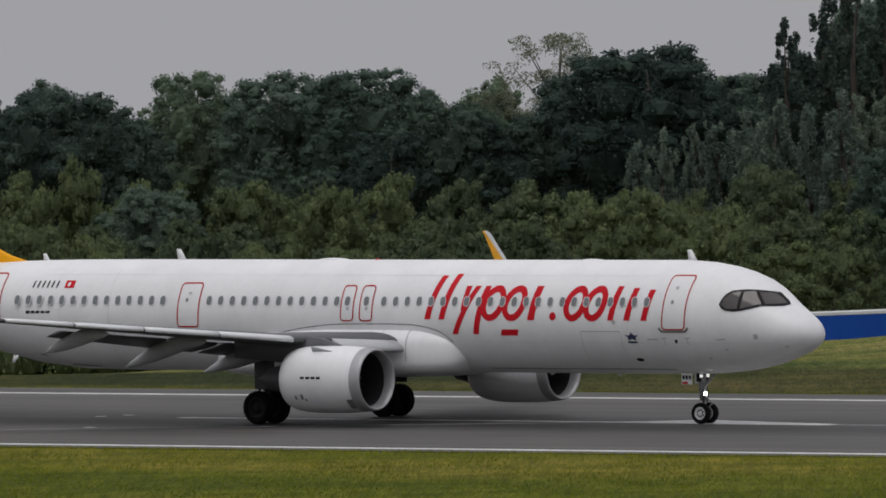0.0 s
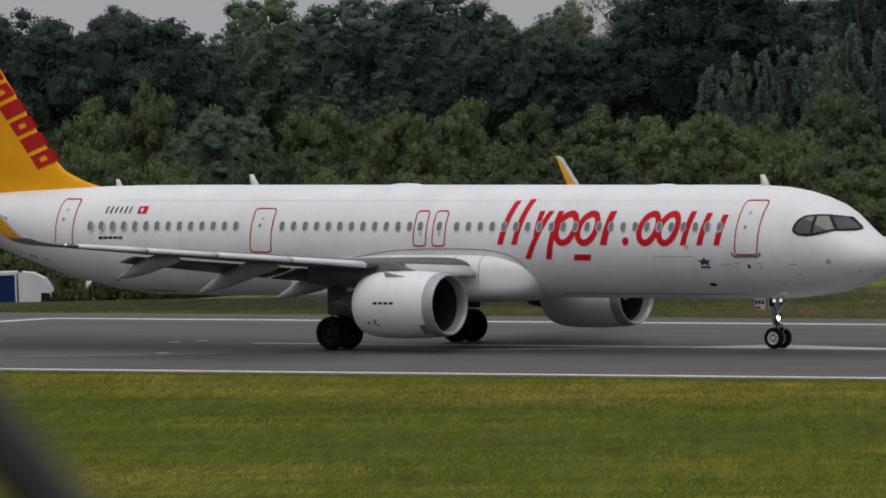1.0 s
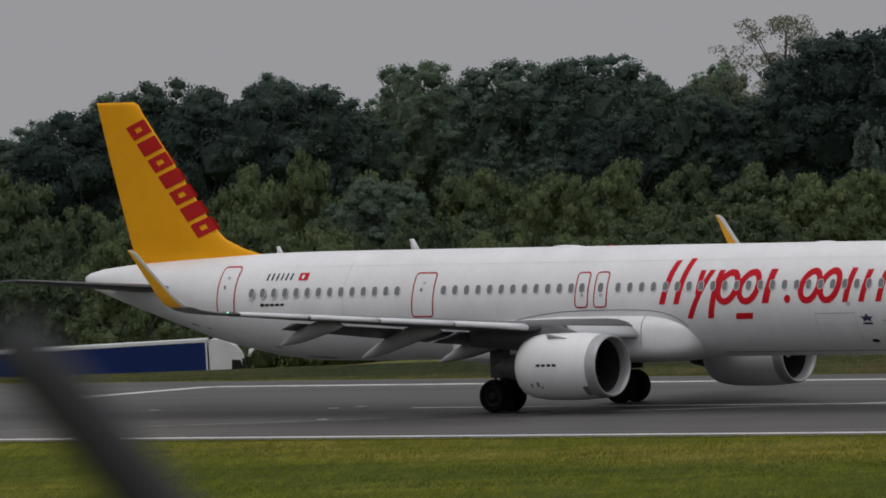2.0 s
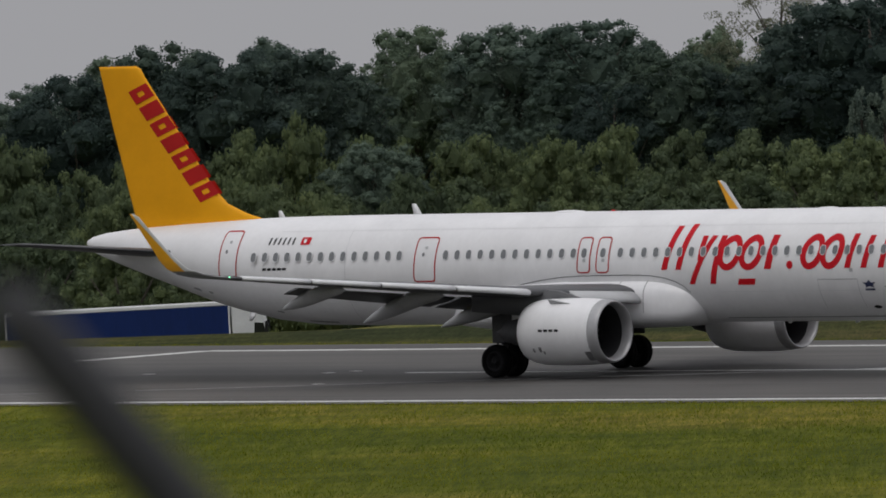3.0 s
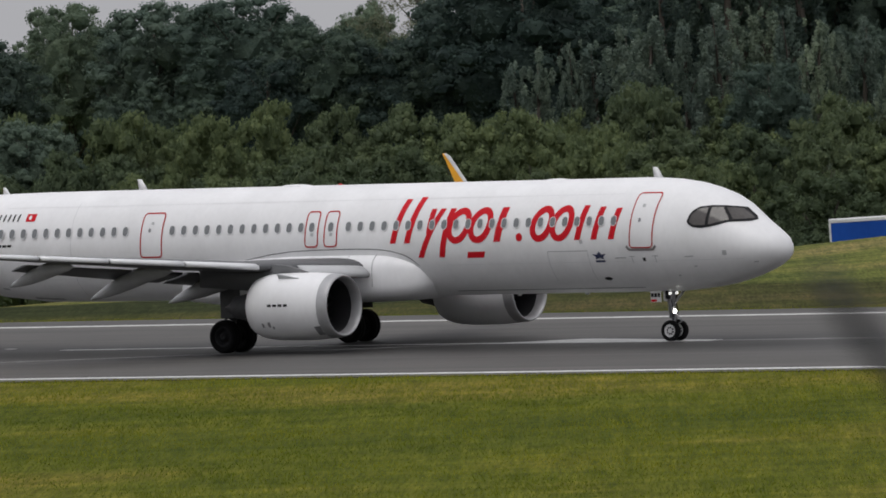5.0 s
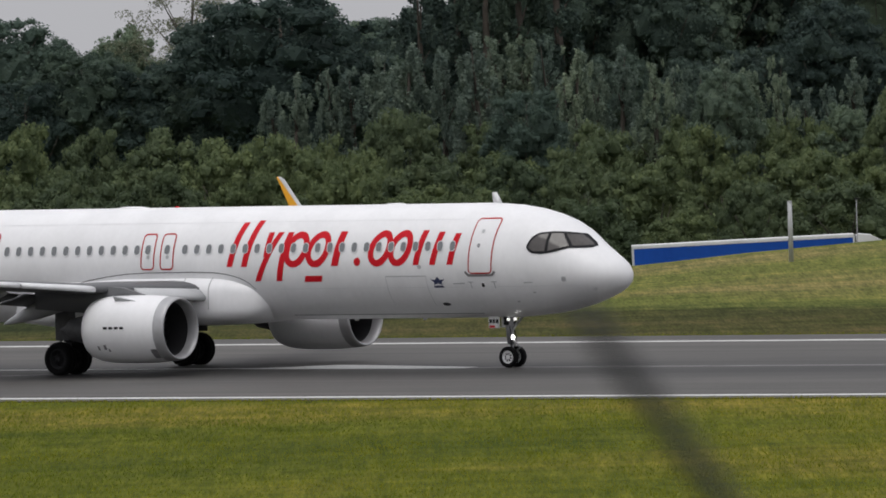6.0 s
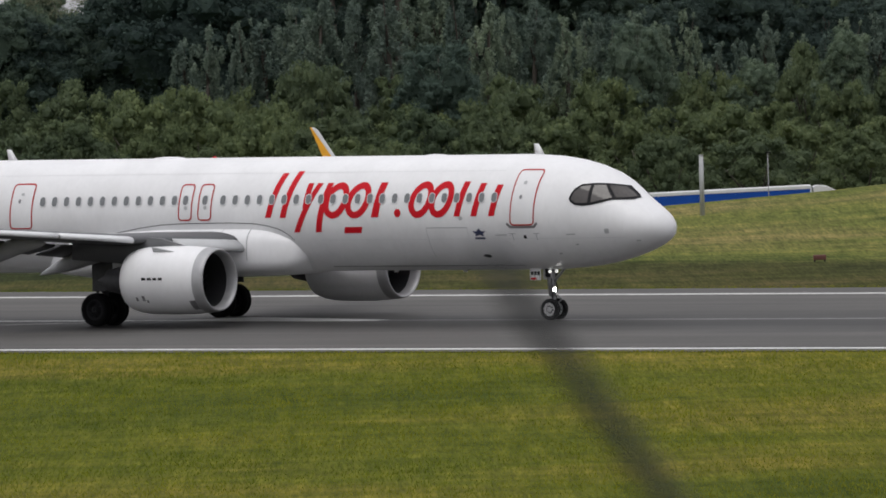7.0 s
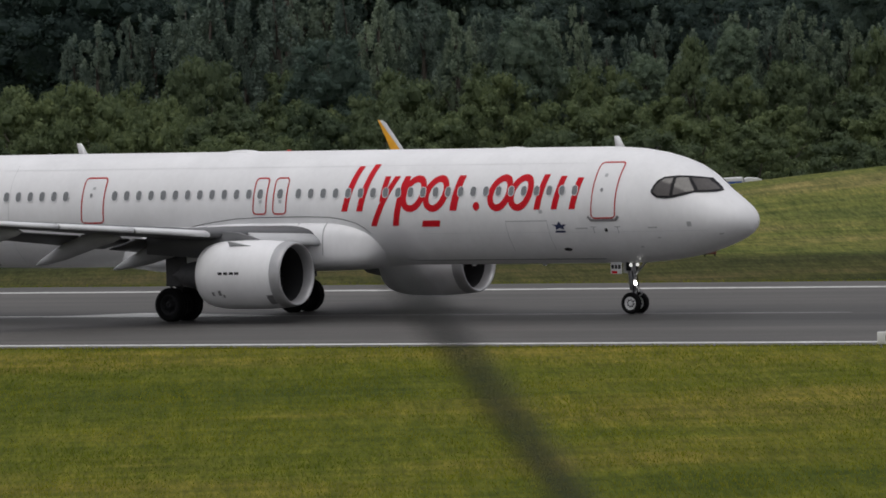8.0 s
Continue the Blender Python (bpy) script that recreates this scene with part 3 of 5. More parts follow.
# the skyline: bearing and height of the tree tops, in degrees
SKYLINE = [(-5.2, -0.60), (-4.6, -0.62), (-4.13, -0.61), (-3.82, -0.54), (-3.46, -0.46), (-3.2, -0.46), (-2.95, -0.45), (-2.72, -0.50), (-2.6, -0.56),
           (-2.43, -0.41), (-2.24, -0.43), (-2.07, -0.41), (-1.91, -0.45), (-1.69, -0.41), (-1.48, -0.48), (-1.19, -0.44), (-1.10, -0.48), (-0.80, -0.48), (-0.72, -0.33),
           (-0.55, -0.30), (-0.38, -0.30), (-0.21, -0.44), (-0.05, -0.44), (0.0, -0.36), (0.2, -0.29), (0.33, -0.10), (0.6, 0.04), (0.85, -0.16),
           (0.93, -0.40), (1.05, -0.22), (1.3, -0.02), (1.7, 0.04), (2.2, 0.05), (2.8, 0.05), (3.4, 0.0), (4.2, -0.1)]
wood = random.Random(5)


def plant(kind, az, y, el, wide=1.0):
    """A tree at a bearing and distance whose top reaches the given elevation."""
    x = azx(az, y)
    h = (top_z(el, y) - ground_z(x, y)) / TOPS[kind.name]
    return put(kind, x, y, h * wide, wood.uniform(0, 6.28), 1.0 / wide)


def plant_skyline():
    # lighter trees along the skyline: bearing, top, width
    for k, (az, el, wide) in enumerate(((-4.75, -0.63, 1.0), (-4.35, -0.62, 1.1), (-3.98, -0.59, 1.0), (-3.66, -0.50, 1.0), (-3.05, -0.44, 0.9), (-2.43, -0.40, 0.85), (-2.07, -0.415, 1.05),
                                        (-1.87, -0.46, 0.8), (-1.69, -0.40, 1.1), (-1.50, -0.49, 0.8), (-1.15, -0.45, 0.9), (-0.22, -0.45, 0.8), (-0.02, -0.42, 0.9), (1.0, -0.24, 1.0))):
        plant(ASHES[k % 3], az, 966 + wood.uniform(-6, 8), el, wide)
    # dark oaks standing forward
    for k, (az, el, wide) in enumerate(((-4.62, -0.70, 1.1), (-4.2, -0.67, 1.1), (-3.86, -0.56, 1.0), (-3.50, -0.46, 1.0), (-3.28, -0.49, 0.9), (-3.02, -0.47, 1.0), (-2.80, -0.52, 0.9),
                                        (-1.36, -0.54, 1.0), (-1.60, -0.66, 0.9), (-1.10, -0.62, 1.0), (-0.50, -0.325, 1.1), (-0.68, -0.36, 0.9), (-0.36, -0.40, 0.9), (-0.88, -0.60, 1.0), (-0.18, -0.58, 0.9),
                                        (-2.20, -0.80, 0.9), (-1.92, -0.82, 0.8))):
        plant(OAKS[k % 3], az, 938 + wood.uniform(-5, 5), el, wide)
    # pointed dark trees, then the high dark wood
    for k, (az, el) in enumerate(((0.08, -0.24), (0.24, -0.14), (0.36, -0.04), (0.50, 0.02), (0.66, 0.03), (0.82, -0.12))):
        plant(SPIRES[k % 2], az, 950 + wood.uniform(-4, 4), el)
    az, k = 0.12, 0
    while az < 3.2:
        plant((OAKS if wood.random() < 0.6 else ASHES)[k % 3], az, 958 + wood.uniform(-5, 5), interp(az, SKYLINE, 1) - wood.uniform(0.0, 0.10), 0.8)
        if az > 0.5:
            plant(OAKS[(k + 1) % 3], az + 0.15, 938 + wood.uniform(-4, 4), -0.40 - wood.uniform(0.0, 0.25), 0.85)
        az += wood.uniform(0.28, 0.36)
        k += 1


plant_skyline()
BARE.matrix_basis = pose(azx(-0.89, 952), 952, ground_z(azx(-0.89, 952), 952))
BARE.scale = ((top_z(-0.265, 952) - ground_z(-15, 952)) / TOPS[BARE.name],) * 3


def plant_edge():
    k = 0
    # silvery slender trees, mostly to one side
    az = -0.55
    while az < 3.1:
        y = 915 + wood.uniform(-9, 9)
        lift = interp(az, [(-0.55, -0.74), (-0.3, -0.64), (0.1, -0.58), (0.4, -0.53), (0.9, -0.60), (1.5, -0.70), (2.2, -0.74), (3.1, -0.72)], 1)
        plant(POPLARS[k % 3], az, y, lift + wood.uniform(-0.10, 0.05), wood.uniform(0.8, 1.25))
        az += wood.uniform(0.075, 0.15)
        k += 1
    # a few fuller light green trees before them
    for k, (az, el, wide) in enumerate(((1.37, -0.70, 0.62), (1.86, -0.86, 0.8), (0.52, -0.76, 0.8), (-2.62, -0.885, 1.0), (2.25, -0.75, 0.7))):
        plant(ASHES[k % 3], az, 900, el, wide)
    # shrubs in rows down the slope
    for y0, el0, spread in ((908, -0.89, 0.09), (897, -0.98, 0.08), (882, -1.09, 0.07), (866, -1.22, 0.06)):
        az = -4.75
        while az < 3.2:
            y = y0 + wood.uniform(-4, 4)
            el = el0 + wood.uniform(-spread, spread)
            x = azx(az, y)
            h = max(1.8, top_z(el, y) - ground_z(x, y))
            kind = BUSHES[wood.randrange(4)]
            wide = max(0.62, min(1.25, h / TOPS[kind.name])) * wood.uniform(0.8, 1.15)
            put(kind, x, y, wide, wood.uniform(0, 6.28), h / TOPS[kind.name] / wide)
            az += wood.uniform(0.24, 0.44)


plant_edge()


def far_wood():
    """The depth of the wood behind the trees that can be told apart."""
    rnd = random.Random(77)
    lobes = []
    az = -5.6
    while az < 4.8:
        y = 985 + rnd.uniform(-6, 10)
        x = azx(az, y)
        top = top_z(interp(az, SKYLINE, 1) - 0.12, y)
        z = ground_z(x, y)
        while z < top:
            s = rnd.uniform(1.5, 2.3)
            lobes.append(((x + rnd.uniform(-1, 1), y + rnd.uniform(-3, 3), min(z + 0.5, top - s * 0.6)), (s * 1.2, s * 1.2, s)))
            z += rnd.uniform(1.2, 1.9)
        az += 0.07
    verts, faces = leaf_cloud(77, lobes, 60000, 0.16, 0.85, 0.0)
    ob = raw("far_wood", verts, faces, M_OAK)
    tagged(ob, "dark depth of the wood behind the front trees", "woods", kind="stuff")


far_wood()


# ---------------------------------------------------------------- the airliner (x forward, y to its left, z up, origin on the ground under the nose gear)
# station, top, bottom, half width
BODY = [(-39.30, 5.10, 4.86, 0.10), (-39.05, 5.22, 4.66, 0.26), (-38.4, 5.36, 4.42, 0.46), (-37.2, 5.49, 4.02, 0.76), (-36.0, 5.57, 3.64, 1.02),
        (-34.5, 5.66, 3.17, 1.32), (-33.0, 5.73, 2.70, 1.57), (-31.5, 5.80, 2.33, 1.75), (-30.0, 5.85, 2.03, 1.87), (-28.0, 5.88, 1.83, 1.95),
        (-25.5, 5.89, 1.79, 1.975), (-0.6, 5.89, 1.79, 1.975), (0.5, 5.82, 1.80, 1.95), (1.4, 5.68, 1.86, 1.88), (2.1, 5.50, 1.93, 1.77), (2.7, 5.28, 2.02, 1.64),
        (3.15, 5.02, 2.12, 1.52), (3.5, 4.74, 2.21, 1.41), (3.85, 4.44, 2.32, 1.28), (4.2, 4.20, 2.45, 1.12), (4.55, 3.97, 2.59, 0.90),
        (4.8, 3.79, 2.73, 0.70), (4.98, 3.61, 2.86, 0.48), (5.08, 3.44, 2.99, 0.26), (5.12, 3.27, 3.15, 0.07)]


def body_at(x):
    top, bottom, half = (interp(x, BODY, c) for c in (1, 2, 3))
    return (top + bottom) / 2, (top - bottom) / 2, half


def skin(x, z, lift=0.012, side=-1):
    """The place on the fuselage at a station and a height."""
    zc, rz, ry = body_at(x)
    k = max(-0.995, min(0.995, (z - zc) / rz))
    y = ry * math.sqrt(1 - k * k)
    n = Vector((0, y / ry ** 2, (z - zc) / rz ** 2)).normalized()
    return Vector((x, side * (y + n.y * lift), z + n.z * lift))


jet = new("airliner")
tagged(jet, "white narrow-body airliner with red lettering and yellow tail on the runway", "airplane")


def make_body():
    bm = bmesh.new()
    loops = []
    for a, b in zip(BODY, BODY[1:]):
        steps = max(1, int((b[0] - a[0]) / (0.9 if b[0] < 0 else 0.12)))
        for i in range(steps):
            x = a[0] + (b[0] - a[0]) * i / steps
            zc, rz, ry = body_at(x)
            loops.append(ring((x, 0, zc), (0, 1, 0), (0, 0, 1), ry, rz, 56))
    zc, rz, ry = body_at(5.12)
    loops.append(ring((5.12, 0, zc), (0, 1, 0), (0, 0, 1), ry, rz, 56))
    loft(bm, loops)
    return part("fuselage", bm, M_WHITE, jet, "white painted tube with a grey-shaded belly")


fuselage = make_body()


def make_fairing():
    """The bulge under the body where the wings join."""
    bm = bmesh.new()
    rows = [(-21.8, 0.6, 0.30, 2.25), (-20.8, 1.5, 0.62, 2.30), (-19.5, 2.05, 0.86, 2.40), (-18, 2.20, 0.96, 2.50), (-15.5, 2.26, 1.02, 2.54), (-12.5, 2.26, 1.02, 2.54), (-11.5, 2.24, 1.00, 2.54),
            (-11.1, 2.20, 0.97, 2.53), (-10.8, 2.14, 0.93, 2.52), (-10.5, 2.06, 0.87, 2.51), (-10.25, 1.97, 0.80, 2.50), (-10.05, 1.86, 0.71, 2.50), (-9.9, 1.74, 0.60, 2.50), (-9.78, 1.6, 0.48, 2.50), (-9.68, 1.4, 0.34, 2.50)]
    loops = []
    for x, ry, rz, zc in rows:
        loop = []
        for i in range(40):
            a = math.tau * i / 40
            c, s = math.cos(a), math.sin(a)
            loop.append((x, ry * math.copysign(abs(c) ** 0.5, c), zc + rz * math.copysign(abs(s) ** 0.55, s) * (1.0 if s > 0 else 0.9)))
        loops.append(loop)
    loft(bm, loops)
    return part("belly_fairing", bm, M_WHITE, jet, "rounded white wing-root fairing")


make_fairing()


def make_fairing_seams():
    for side in (-1, 1):
        for x in (-12.9, -11.7):
            bm = bmesh.new()
            pts = []
            for k in range(9):
                s = -0.3 + 1.25 * k / 8
                cc = math.cos(math.asin(min(0.999, abs(s)) ** (1 / 0.55)))
                pts.append((x, side * 2.26 * cc ** 0.5 * 1.002, 2.54 + 1.02 * s))
            tube(bm, pts, [0.012] * 9, 5)
            part("panel_seam", bm, M_FAIRING, jet)


make_fairing_seams()


def ribbon(name, path, width, material, parent, lift=0.012, side=-1, label="", closed=False):
    """A painted stroke laid on the fuselage along (station, height) points."""
    pts = [Vector(p) for p in path]
    fine = []
    pairs = list(zip(pts, pts[1:] + (pts[:1] if closed else [])))
    if not closed:
        pairs = pairs[:len(pts) - 1]
    for a, b in pairs:
        k = max(1, int((b - a).length / 0.12))
        fine.extend(a + (b - a) * (i / k) for i in range(k))
    if not closed:
        fine.append(pts[-1])
    m = len(fine)
    verts, faces = [], []
    for i, p in enumerate(fine):
        q0, q1 = (fine[(i - 1) % m], fine[(i + 1) % m]) if closed else (fine[max(i - 1, 0)], fine[min(i + 1, m - 1)])
        d = (q1 - q0).normalized()
        s = Vector((-d.y, d.x)) * width / 2
        for w in (-1, -0.33, 0.33, 1):
            verts.append(skin(p.x + s.x * w, p.y + s.y * w, lift, side))
    for i in range(m if closed else m - 1):
        j = (i + 1) % m
        for k in range(3):
            faces.append((i * 4 + k, i * 4 + k + 1, j * 4 + k + 1, j * 4 + k))
    return raw(name, verts, faces, material, parent, label, smooth=True)


def slanted_bar(name, x0, z0, x1, z1, w, material, parent, lift=0.012, side=-1):
    """A leaning bar with level ends."""
    verts, faces = [], []
    k = max(2, int(abs(z1 - z0) / 0.1))
    for i in range(k + 1):
        t = i / k
        for s in (-0.5, -0.17, 0.17, 0.5):
            verts.append(skin(x0 + (x1 - x0) * t + s * w, z0 + (z1 - z0) * t, lift, side))
    for i in range(k):
        for c in range(3):
            a = i * 4 + c
            faces.append((a, a + 1, a + 5, a + 4))
    return raw(name, verts, faces, material, parent, smooth=True)


def patch(name, outline, material, parent, lift=0.012, side=-1, label=""):
    """A filled painted shape on the fuselage: a fan with rings, dense enough to follow the skin."""
    pts = [Vector(p) for p in outline]
    fine = []
    for p, q in zip(pts, pts[1:] + pts[:1]):
        k = max(1, int((q - p).length / 0.09))
        fine.extend(p + (q - p) * (i / k) for i in range(k))
    c = sum(fine, Vector((0, 0))) / len(fine)
    n = len(fine)
    reach = max((p - c).length for p in fine)
    rings = max(2, int(reach / 0.09))
    verts = [skin(c.x, c.y, lift, side)]
    for r in range(1, rings + 1):
        verts += [skin(*(c + (p - c) * (r / rings)), lift, side) for p in fine]
    faces = [(0, 1 + i, 1 + (i + 1) % n) for i in range(n)]
    for r in range(rings - 1):
        for i in range(n):
            j = (i + 1) % n
            faces.append((1 + r * n + i, 1 + (r + 1) * n + i, 1 + (r + 1) * n + j, 1 + r * n + j))
    return raw(name, verts, faces, material, parent, label, smooth=True)


def rounded(x0, z0, x1, z1, r, lean=0.0, n=4):
    pts = []
    for cx, cz, a0 in ((x1 - r, z1 - r, 0), (x0 + r, z1 - r, 90), (x0 + r, z0 + r, 180), (x1 - r, z0 + r, 270)):
        for i in range(n + 1):
            a = radians(a0 + 90 * i / n)
            z = cz + r * math.sin(a)
            pts.append((cx + r * math.cos(a) + lean * (z - z0), z))
    return pts


def oval(cx, cz, rx, rz, lean=0.0, n=28):
    return [(cx + rx * math.cos(math.tau * i / n) + lean * rz * math.sin(math.tau * i / n), cz + rz * math.sin(math.tau * i / n)) for i in range(n)]


# cabin windows: one frame and pane, repeated along each side
def make_windows():
    for side in (-1, 1):
        first_frame = first_pane = None
        stations = [-29.92 + 0.526 * i for i in range(14)] + [-20.93 + 0.5335 * i for i in range(12)] + [-12.92 + 0.535 * i for i in range(23)] + [-14.57, -13.71]
        x0 = -10.0
        for x in stations:
            if first_frame is None:
                first_pane = patch("cabin_window", rounded(x0 - 0.115, 4.25, x0 + 0.115, 4.58, 0.105), M_PANE, jet, 0.022, side)
                first_frame = ribbon("window_frame", rounded(x0 - 0.122, 4.24, x0 + 0.122, 4.59, 0.11), 0.022, M_SLAT, first_pane, 0.026, side, closed=True)
                first_pane.location.x = x - x0
                continue
            pane = new("cabin_window", first_pane.data)
            pane.parent = jet
            pane.location.x = x - x0
            rim = new("window_frame", first_frame.data)
            rim.parent = pane


make_windows()


def make_door(x0, x1, z0, z1, lean, w=0.05, sill=False, name="cabin_door"):
    for side in (-1, 1):
        leaf = patch(name, rounded(x0, z0, x1, z1, 0.12, lean), M_WHITE, jet, 0.008, side, "white door outlined in red")
        ribbon("outline", rounded(x0, z0, x1, z1, 0.13, lean), w, M_DARKRED, leaf, 0.016, side, closed=True)
        if sill:
            ribbon("door_sill", [(x0 - 0.15, z0 + 0.06), (x0 - 0.02, z0 - 0.07), (x1 + 0.02, z0 - 0.07), (x1 + 0.15, z0 + 0.06)], 0.09, M_STEEL, leaf, 0.022, side)
        if x1 - x0 > 0.7:
            patch("door_window", oval((x0 + x1) / 2 - 0.08 + lean * 0.5, z0 + 0.98, 0.06, 0.075, n=12), M_STEEL, leaf, 0.022, side)
        patch("handle", rounded((x0 + x1) / 2 - 0.03, z0 + (z1 - z0) * (0.74 if x1 - x0 > 0.7 else 0.3), (x0 + x1) / 2 + 0.1, z0 + (z1 - z0) * (0.80 if x1 - x0 > 0.7 else 0.4), 0.03), M_GREY, leaf, 0.022, side)


make_door(-0.47, 0.50, 3.44, 5.36, 0.07, 0.045, True)
make_door(-22.38, -21.42, 3.46, 5.05, 0.03)
make_door(-31.72, -30.86, 3.66, 5.38, 0.03)
make_door(-14.86, -14.30, 3.71, 4.97, 0.02, name="exit_door")
make_door(-14.00, -13.44, 3.71, 4.97, 0.02, name="exit_door")


# the red lettering as plain leaning bars and ovals, the writing on the tail likewise
def make_lettering():
    for side in (-1, 1):
        L = 0.27
        for x0, z0, x1, z1, w in ((-10.92, 3.77, -10.48, 5.34, 0.25), (-10.28, 3.77, -9.84, 5.40, 0.25), (-9.72, 3.24, -8.78, 4.98, 0.24), (-9.30, 4.10, -9.20, 4.98, 0.23),
                                  (-8.78, 3.24, -8.34, 4.98, 0.25), (-6.28, 3.76, -6.00, 4.98, 0.30),
                                  (-2.74, 3.76, -2.42, 4.98, 0.25), (-2.02, 3.76, -1.70, 4.92, 0.25), (-1.26, 3.76, -0.98, 4.86, 0.25)):
            slanted_bar("letter_shape", x0, z0, x1, z1, w, M_RED, fuselage, 0.012, side)
        for cx, cz, rx, rz in ((-7.98, 4.36, 0.40, 0.52), (-7.02, 4.36, 0.40, 0.52), (-4.30, 4.36, 0.38, 0.52), (-3.42, 4.36, 0.38, 0.52)):
            ribbon("letter_shape", oval(cx, cz, rx, rz, 0.25), 0.24, M_RED, fuselage, 0.013, side, closed=True)
        slanted_bar("letter_shape", -7.30, 3.20, -7.22, 3.42, 0.75, M_RED, fuselage, 0.012, side)
        patch("letter_shape", oval(-5.29, 3.90, 0.14, 0.15), M_RED, fuselage, 0.012, side)
        # small dark marks: registration, type name, emblem
        for i in range(6):
            slanted_bar("registration_bar", -29.36 + 0.225 * i, 4.87, -29.32 + 0.225 * i, 5.12, 0.07, M_DARK, fuselage, 0.012, side)
        flag = patch("flag", rounded(-27.86, 4.86, -27.42, 5.13, 0.02, 0.05), M_RED, fuselage, 0.012, side, "small red flag with a white disc")
        patch("disc", oval(-27.66, 4.99, 0.07, 0.08, n=12), M_WHITE, flag, 0.02, side)
        for i in range(5):
            slanted_bar("type_bar", -29.45 + 0.24 * i, 3.92 + 0.004 * i, -29.43 + 0.24 * i, 4.02, 0.19, M_DARK, fuselage, 0.012, side)
        patch("emblem", [(-1.86, 3.34), (-1.76, 3.22), (-1.56, 3.24), (-1.70, 3.14), (-1.68, 3.04), (-1.86, 3.10), (-2.04, 3.04), (-2.02, 3.14), (-2.16, 3.24), (-1.96, 3.22)], M_NAVY, fuselage, 0.014, side, "dark blue winged emblem")
        slanted_bar("emblem_bar", -1.86, 2.94, -1.86, 3.01, 0.42, M_NAVY, fuselage, 0.012, side)


make_lettering()


def make_skin_details():
    for side in (-1, 1):
        for path, w in (([(-4.1, 3.36), (-2.35, 3.36)], 0.03), ([(-4.1, 3.36), (-4.1, 2.3)], 0.015), ([(-2.35, 3.36), (-2.35, 2.3)], 0.015)):
            ribbon("panel_gap", path, w, M_GREY, fuselage, 0.01, side)
        patch("drain_port", oval(-1.85, 2.34, 0.17, 0.06, n=14), M_DARK, fuselage, 0.014, side)
        patch("static_port", rounded(3.20, 3.10, 3.36, 3.27, 0.02), M_GREY, fuselage, 0.016, side)
        patch("sensor_plate", rounded(-2.66, 3.62, -2.50, 3.76, 0.06), M_GREY, fuselage, 0.014, side)
        for x in (-0.45, 0.55):
            ribbon("marking_bar", [(x - 0.12, 3.13), (x + 0.12, 3.13)], 0.03, M_GREY, fuselage, 0.014, side)
            ribbon("marking_bar", [(x, 3.12), (x, 2.9)], 0.03, M_GREY, fuselage, 0.014, side)
        patch("service_port", rounded(0.0, 2.95, 0.12, 3.08, 0.04), M_DARK, fuselage, 0.014, side)
        for x, z, w in ((1.75, 3.08, 0.34), (2.0, 2.72, 0.12), (1.2, 2.4, 0.12), (4.2, 2.82, 0.14), (-1.2, 3.08, 0.5)):
            ribbon("small_mark", [(x, z), (x + w, z + 0.01)], 0.04, M_GREY, fuselage, 0.014, side)
        ribbon("fairing_seam", [(-18.6, 3.12), (-17.6, 3.28), (-16.6, 3.44), (-15.6, 3.55), (-14.6, 3.59), (-12.6, 3.60), (-11.6, 3.57), (-11.0, 3.49), (-10.5, 3.36), (-10.15, 3.18), (-9.9, 2.95)], 0.022, M_DARK, fuselage, 0.012, side)
        ribbon("keel_seam", [(-8.9, 1.98), (-4, 1.98), (-0.6, 1.98)], 0.03, M_FAIRING, fuselage, 0.01, side)
        for z, x0, x1 in ((2.95, -8.8, 3.9), (5.35, -29.0, -1.0), (2.7, -30.5, -21.5)):
            ribbon("lap_seam", [(x0 + (x1 - x0) * k / 8, z) for k in range(9)], 0.012, M_SLAT, fuselage, 0.006, side)
        for path, w in (([(-28.2, 2.02), (-27.5, 1.97), (-26.9, 1.95)], 0.05), ([(-33.4, 3.30), (-33.0, 3.22)], 0.07), ([(-32.6, 3.16), (-32.4, 3.10)], 0.06), ([(-29.4, 2.40), (-29.1, 2.36)], 0.05)):
            ribbon("soot_mark", path, w, M_FAIRING, fuselage, 0.012, side)
        # frame joints across the white skin
        for x in (-25.6,):
            ribbon("skin_joint", [(x, z) for z in (2.05, 2.6, 3.2, 3.8, 4.4, 5.0, 5.5)], 0.012, M_GREY, fuselage, 0.006, side)


make_skin_details()


def make_cockpit():
    # outlines of three panes on each side, as (station, height)
    panes = ([(1.98, 4.313), (2.049, 4.552), (2.263, 4.745), (2.57, 4.78), (2.60, 4.175), (2.175, 4.178)],
             [(2.68, 4.78), (3.02, 4.775), (3.37, 4.325), (3.03, 4.255), (2.71, 4.18)],
             [(3.12, 4.755), (3.48, 4.70), (3.69, 4.54), (3.94, 4.33), (3.727, 4.318), (3.48, 4.325)])
    for side in (-1, 1):
        band = [(1.888, 4.333), (1.948, 4.533), (2.044, 4.692), (2.25, 4.829), (2.70, 4.86), (3.06, 4.835), (3.31, 4.79), (3.50, 4.735), (3.66, 4.60), (4.02, 4.30),
                (3.95, 4.25), (3.76, 4.25), (3.38, 4.26), (3.05, 4.17), (2.766, 4.11), (2.46, 4.075), (2.14, 4.115), (1.975, 4.213)]
        if side > 0:
            band = [(x, min(z, 4.86 - max(0.0, x - 3.0) * 0.62)) for x, z in band if x < 3.9]
        frame_ob = patch("windscreen_surround", band, M_DARK, jet, 0.02, side, "black surround of the cockpit windows")
        for p in panes[:3 if side < 0 else 2]:
            patch("cockpit_window", p, M_COCKPIT, frame_ob, 0.034, side)


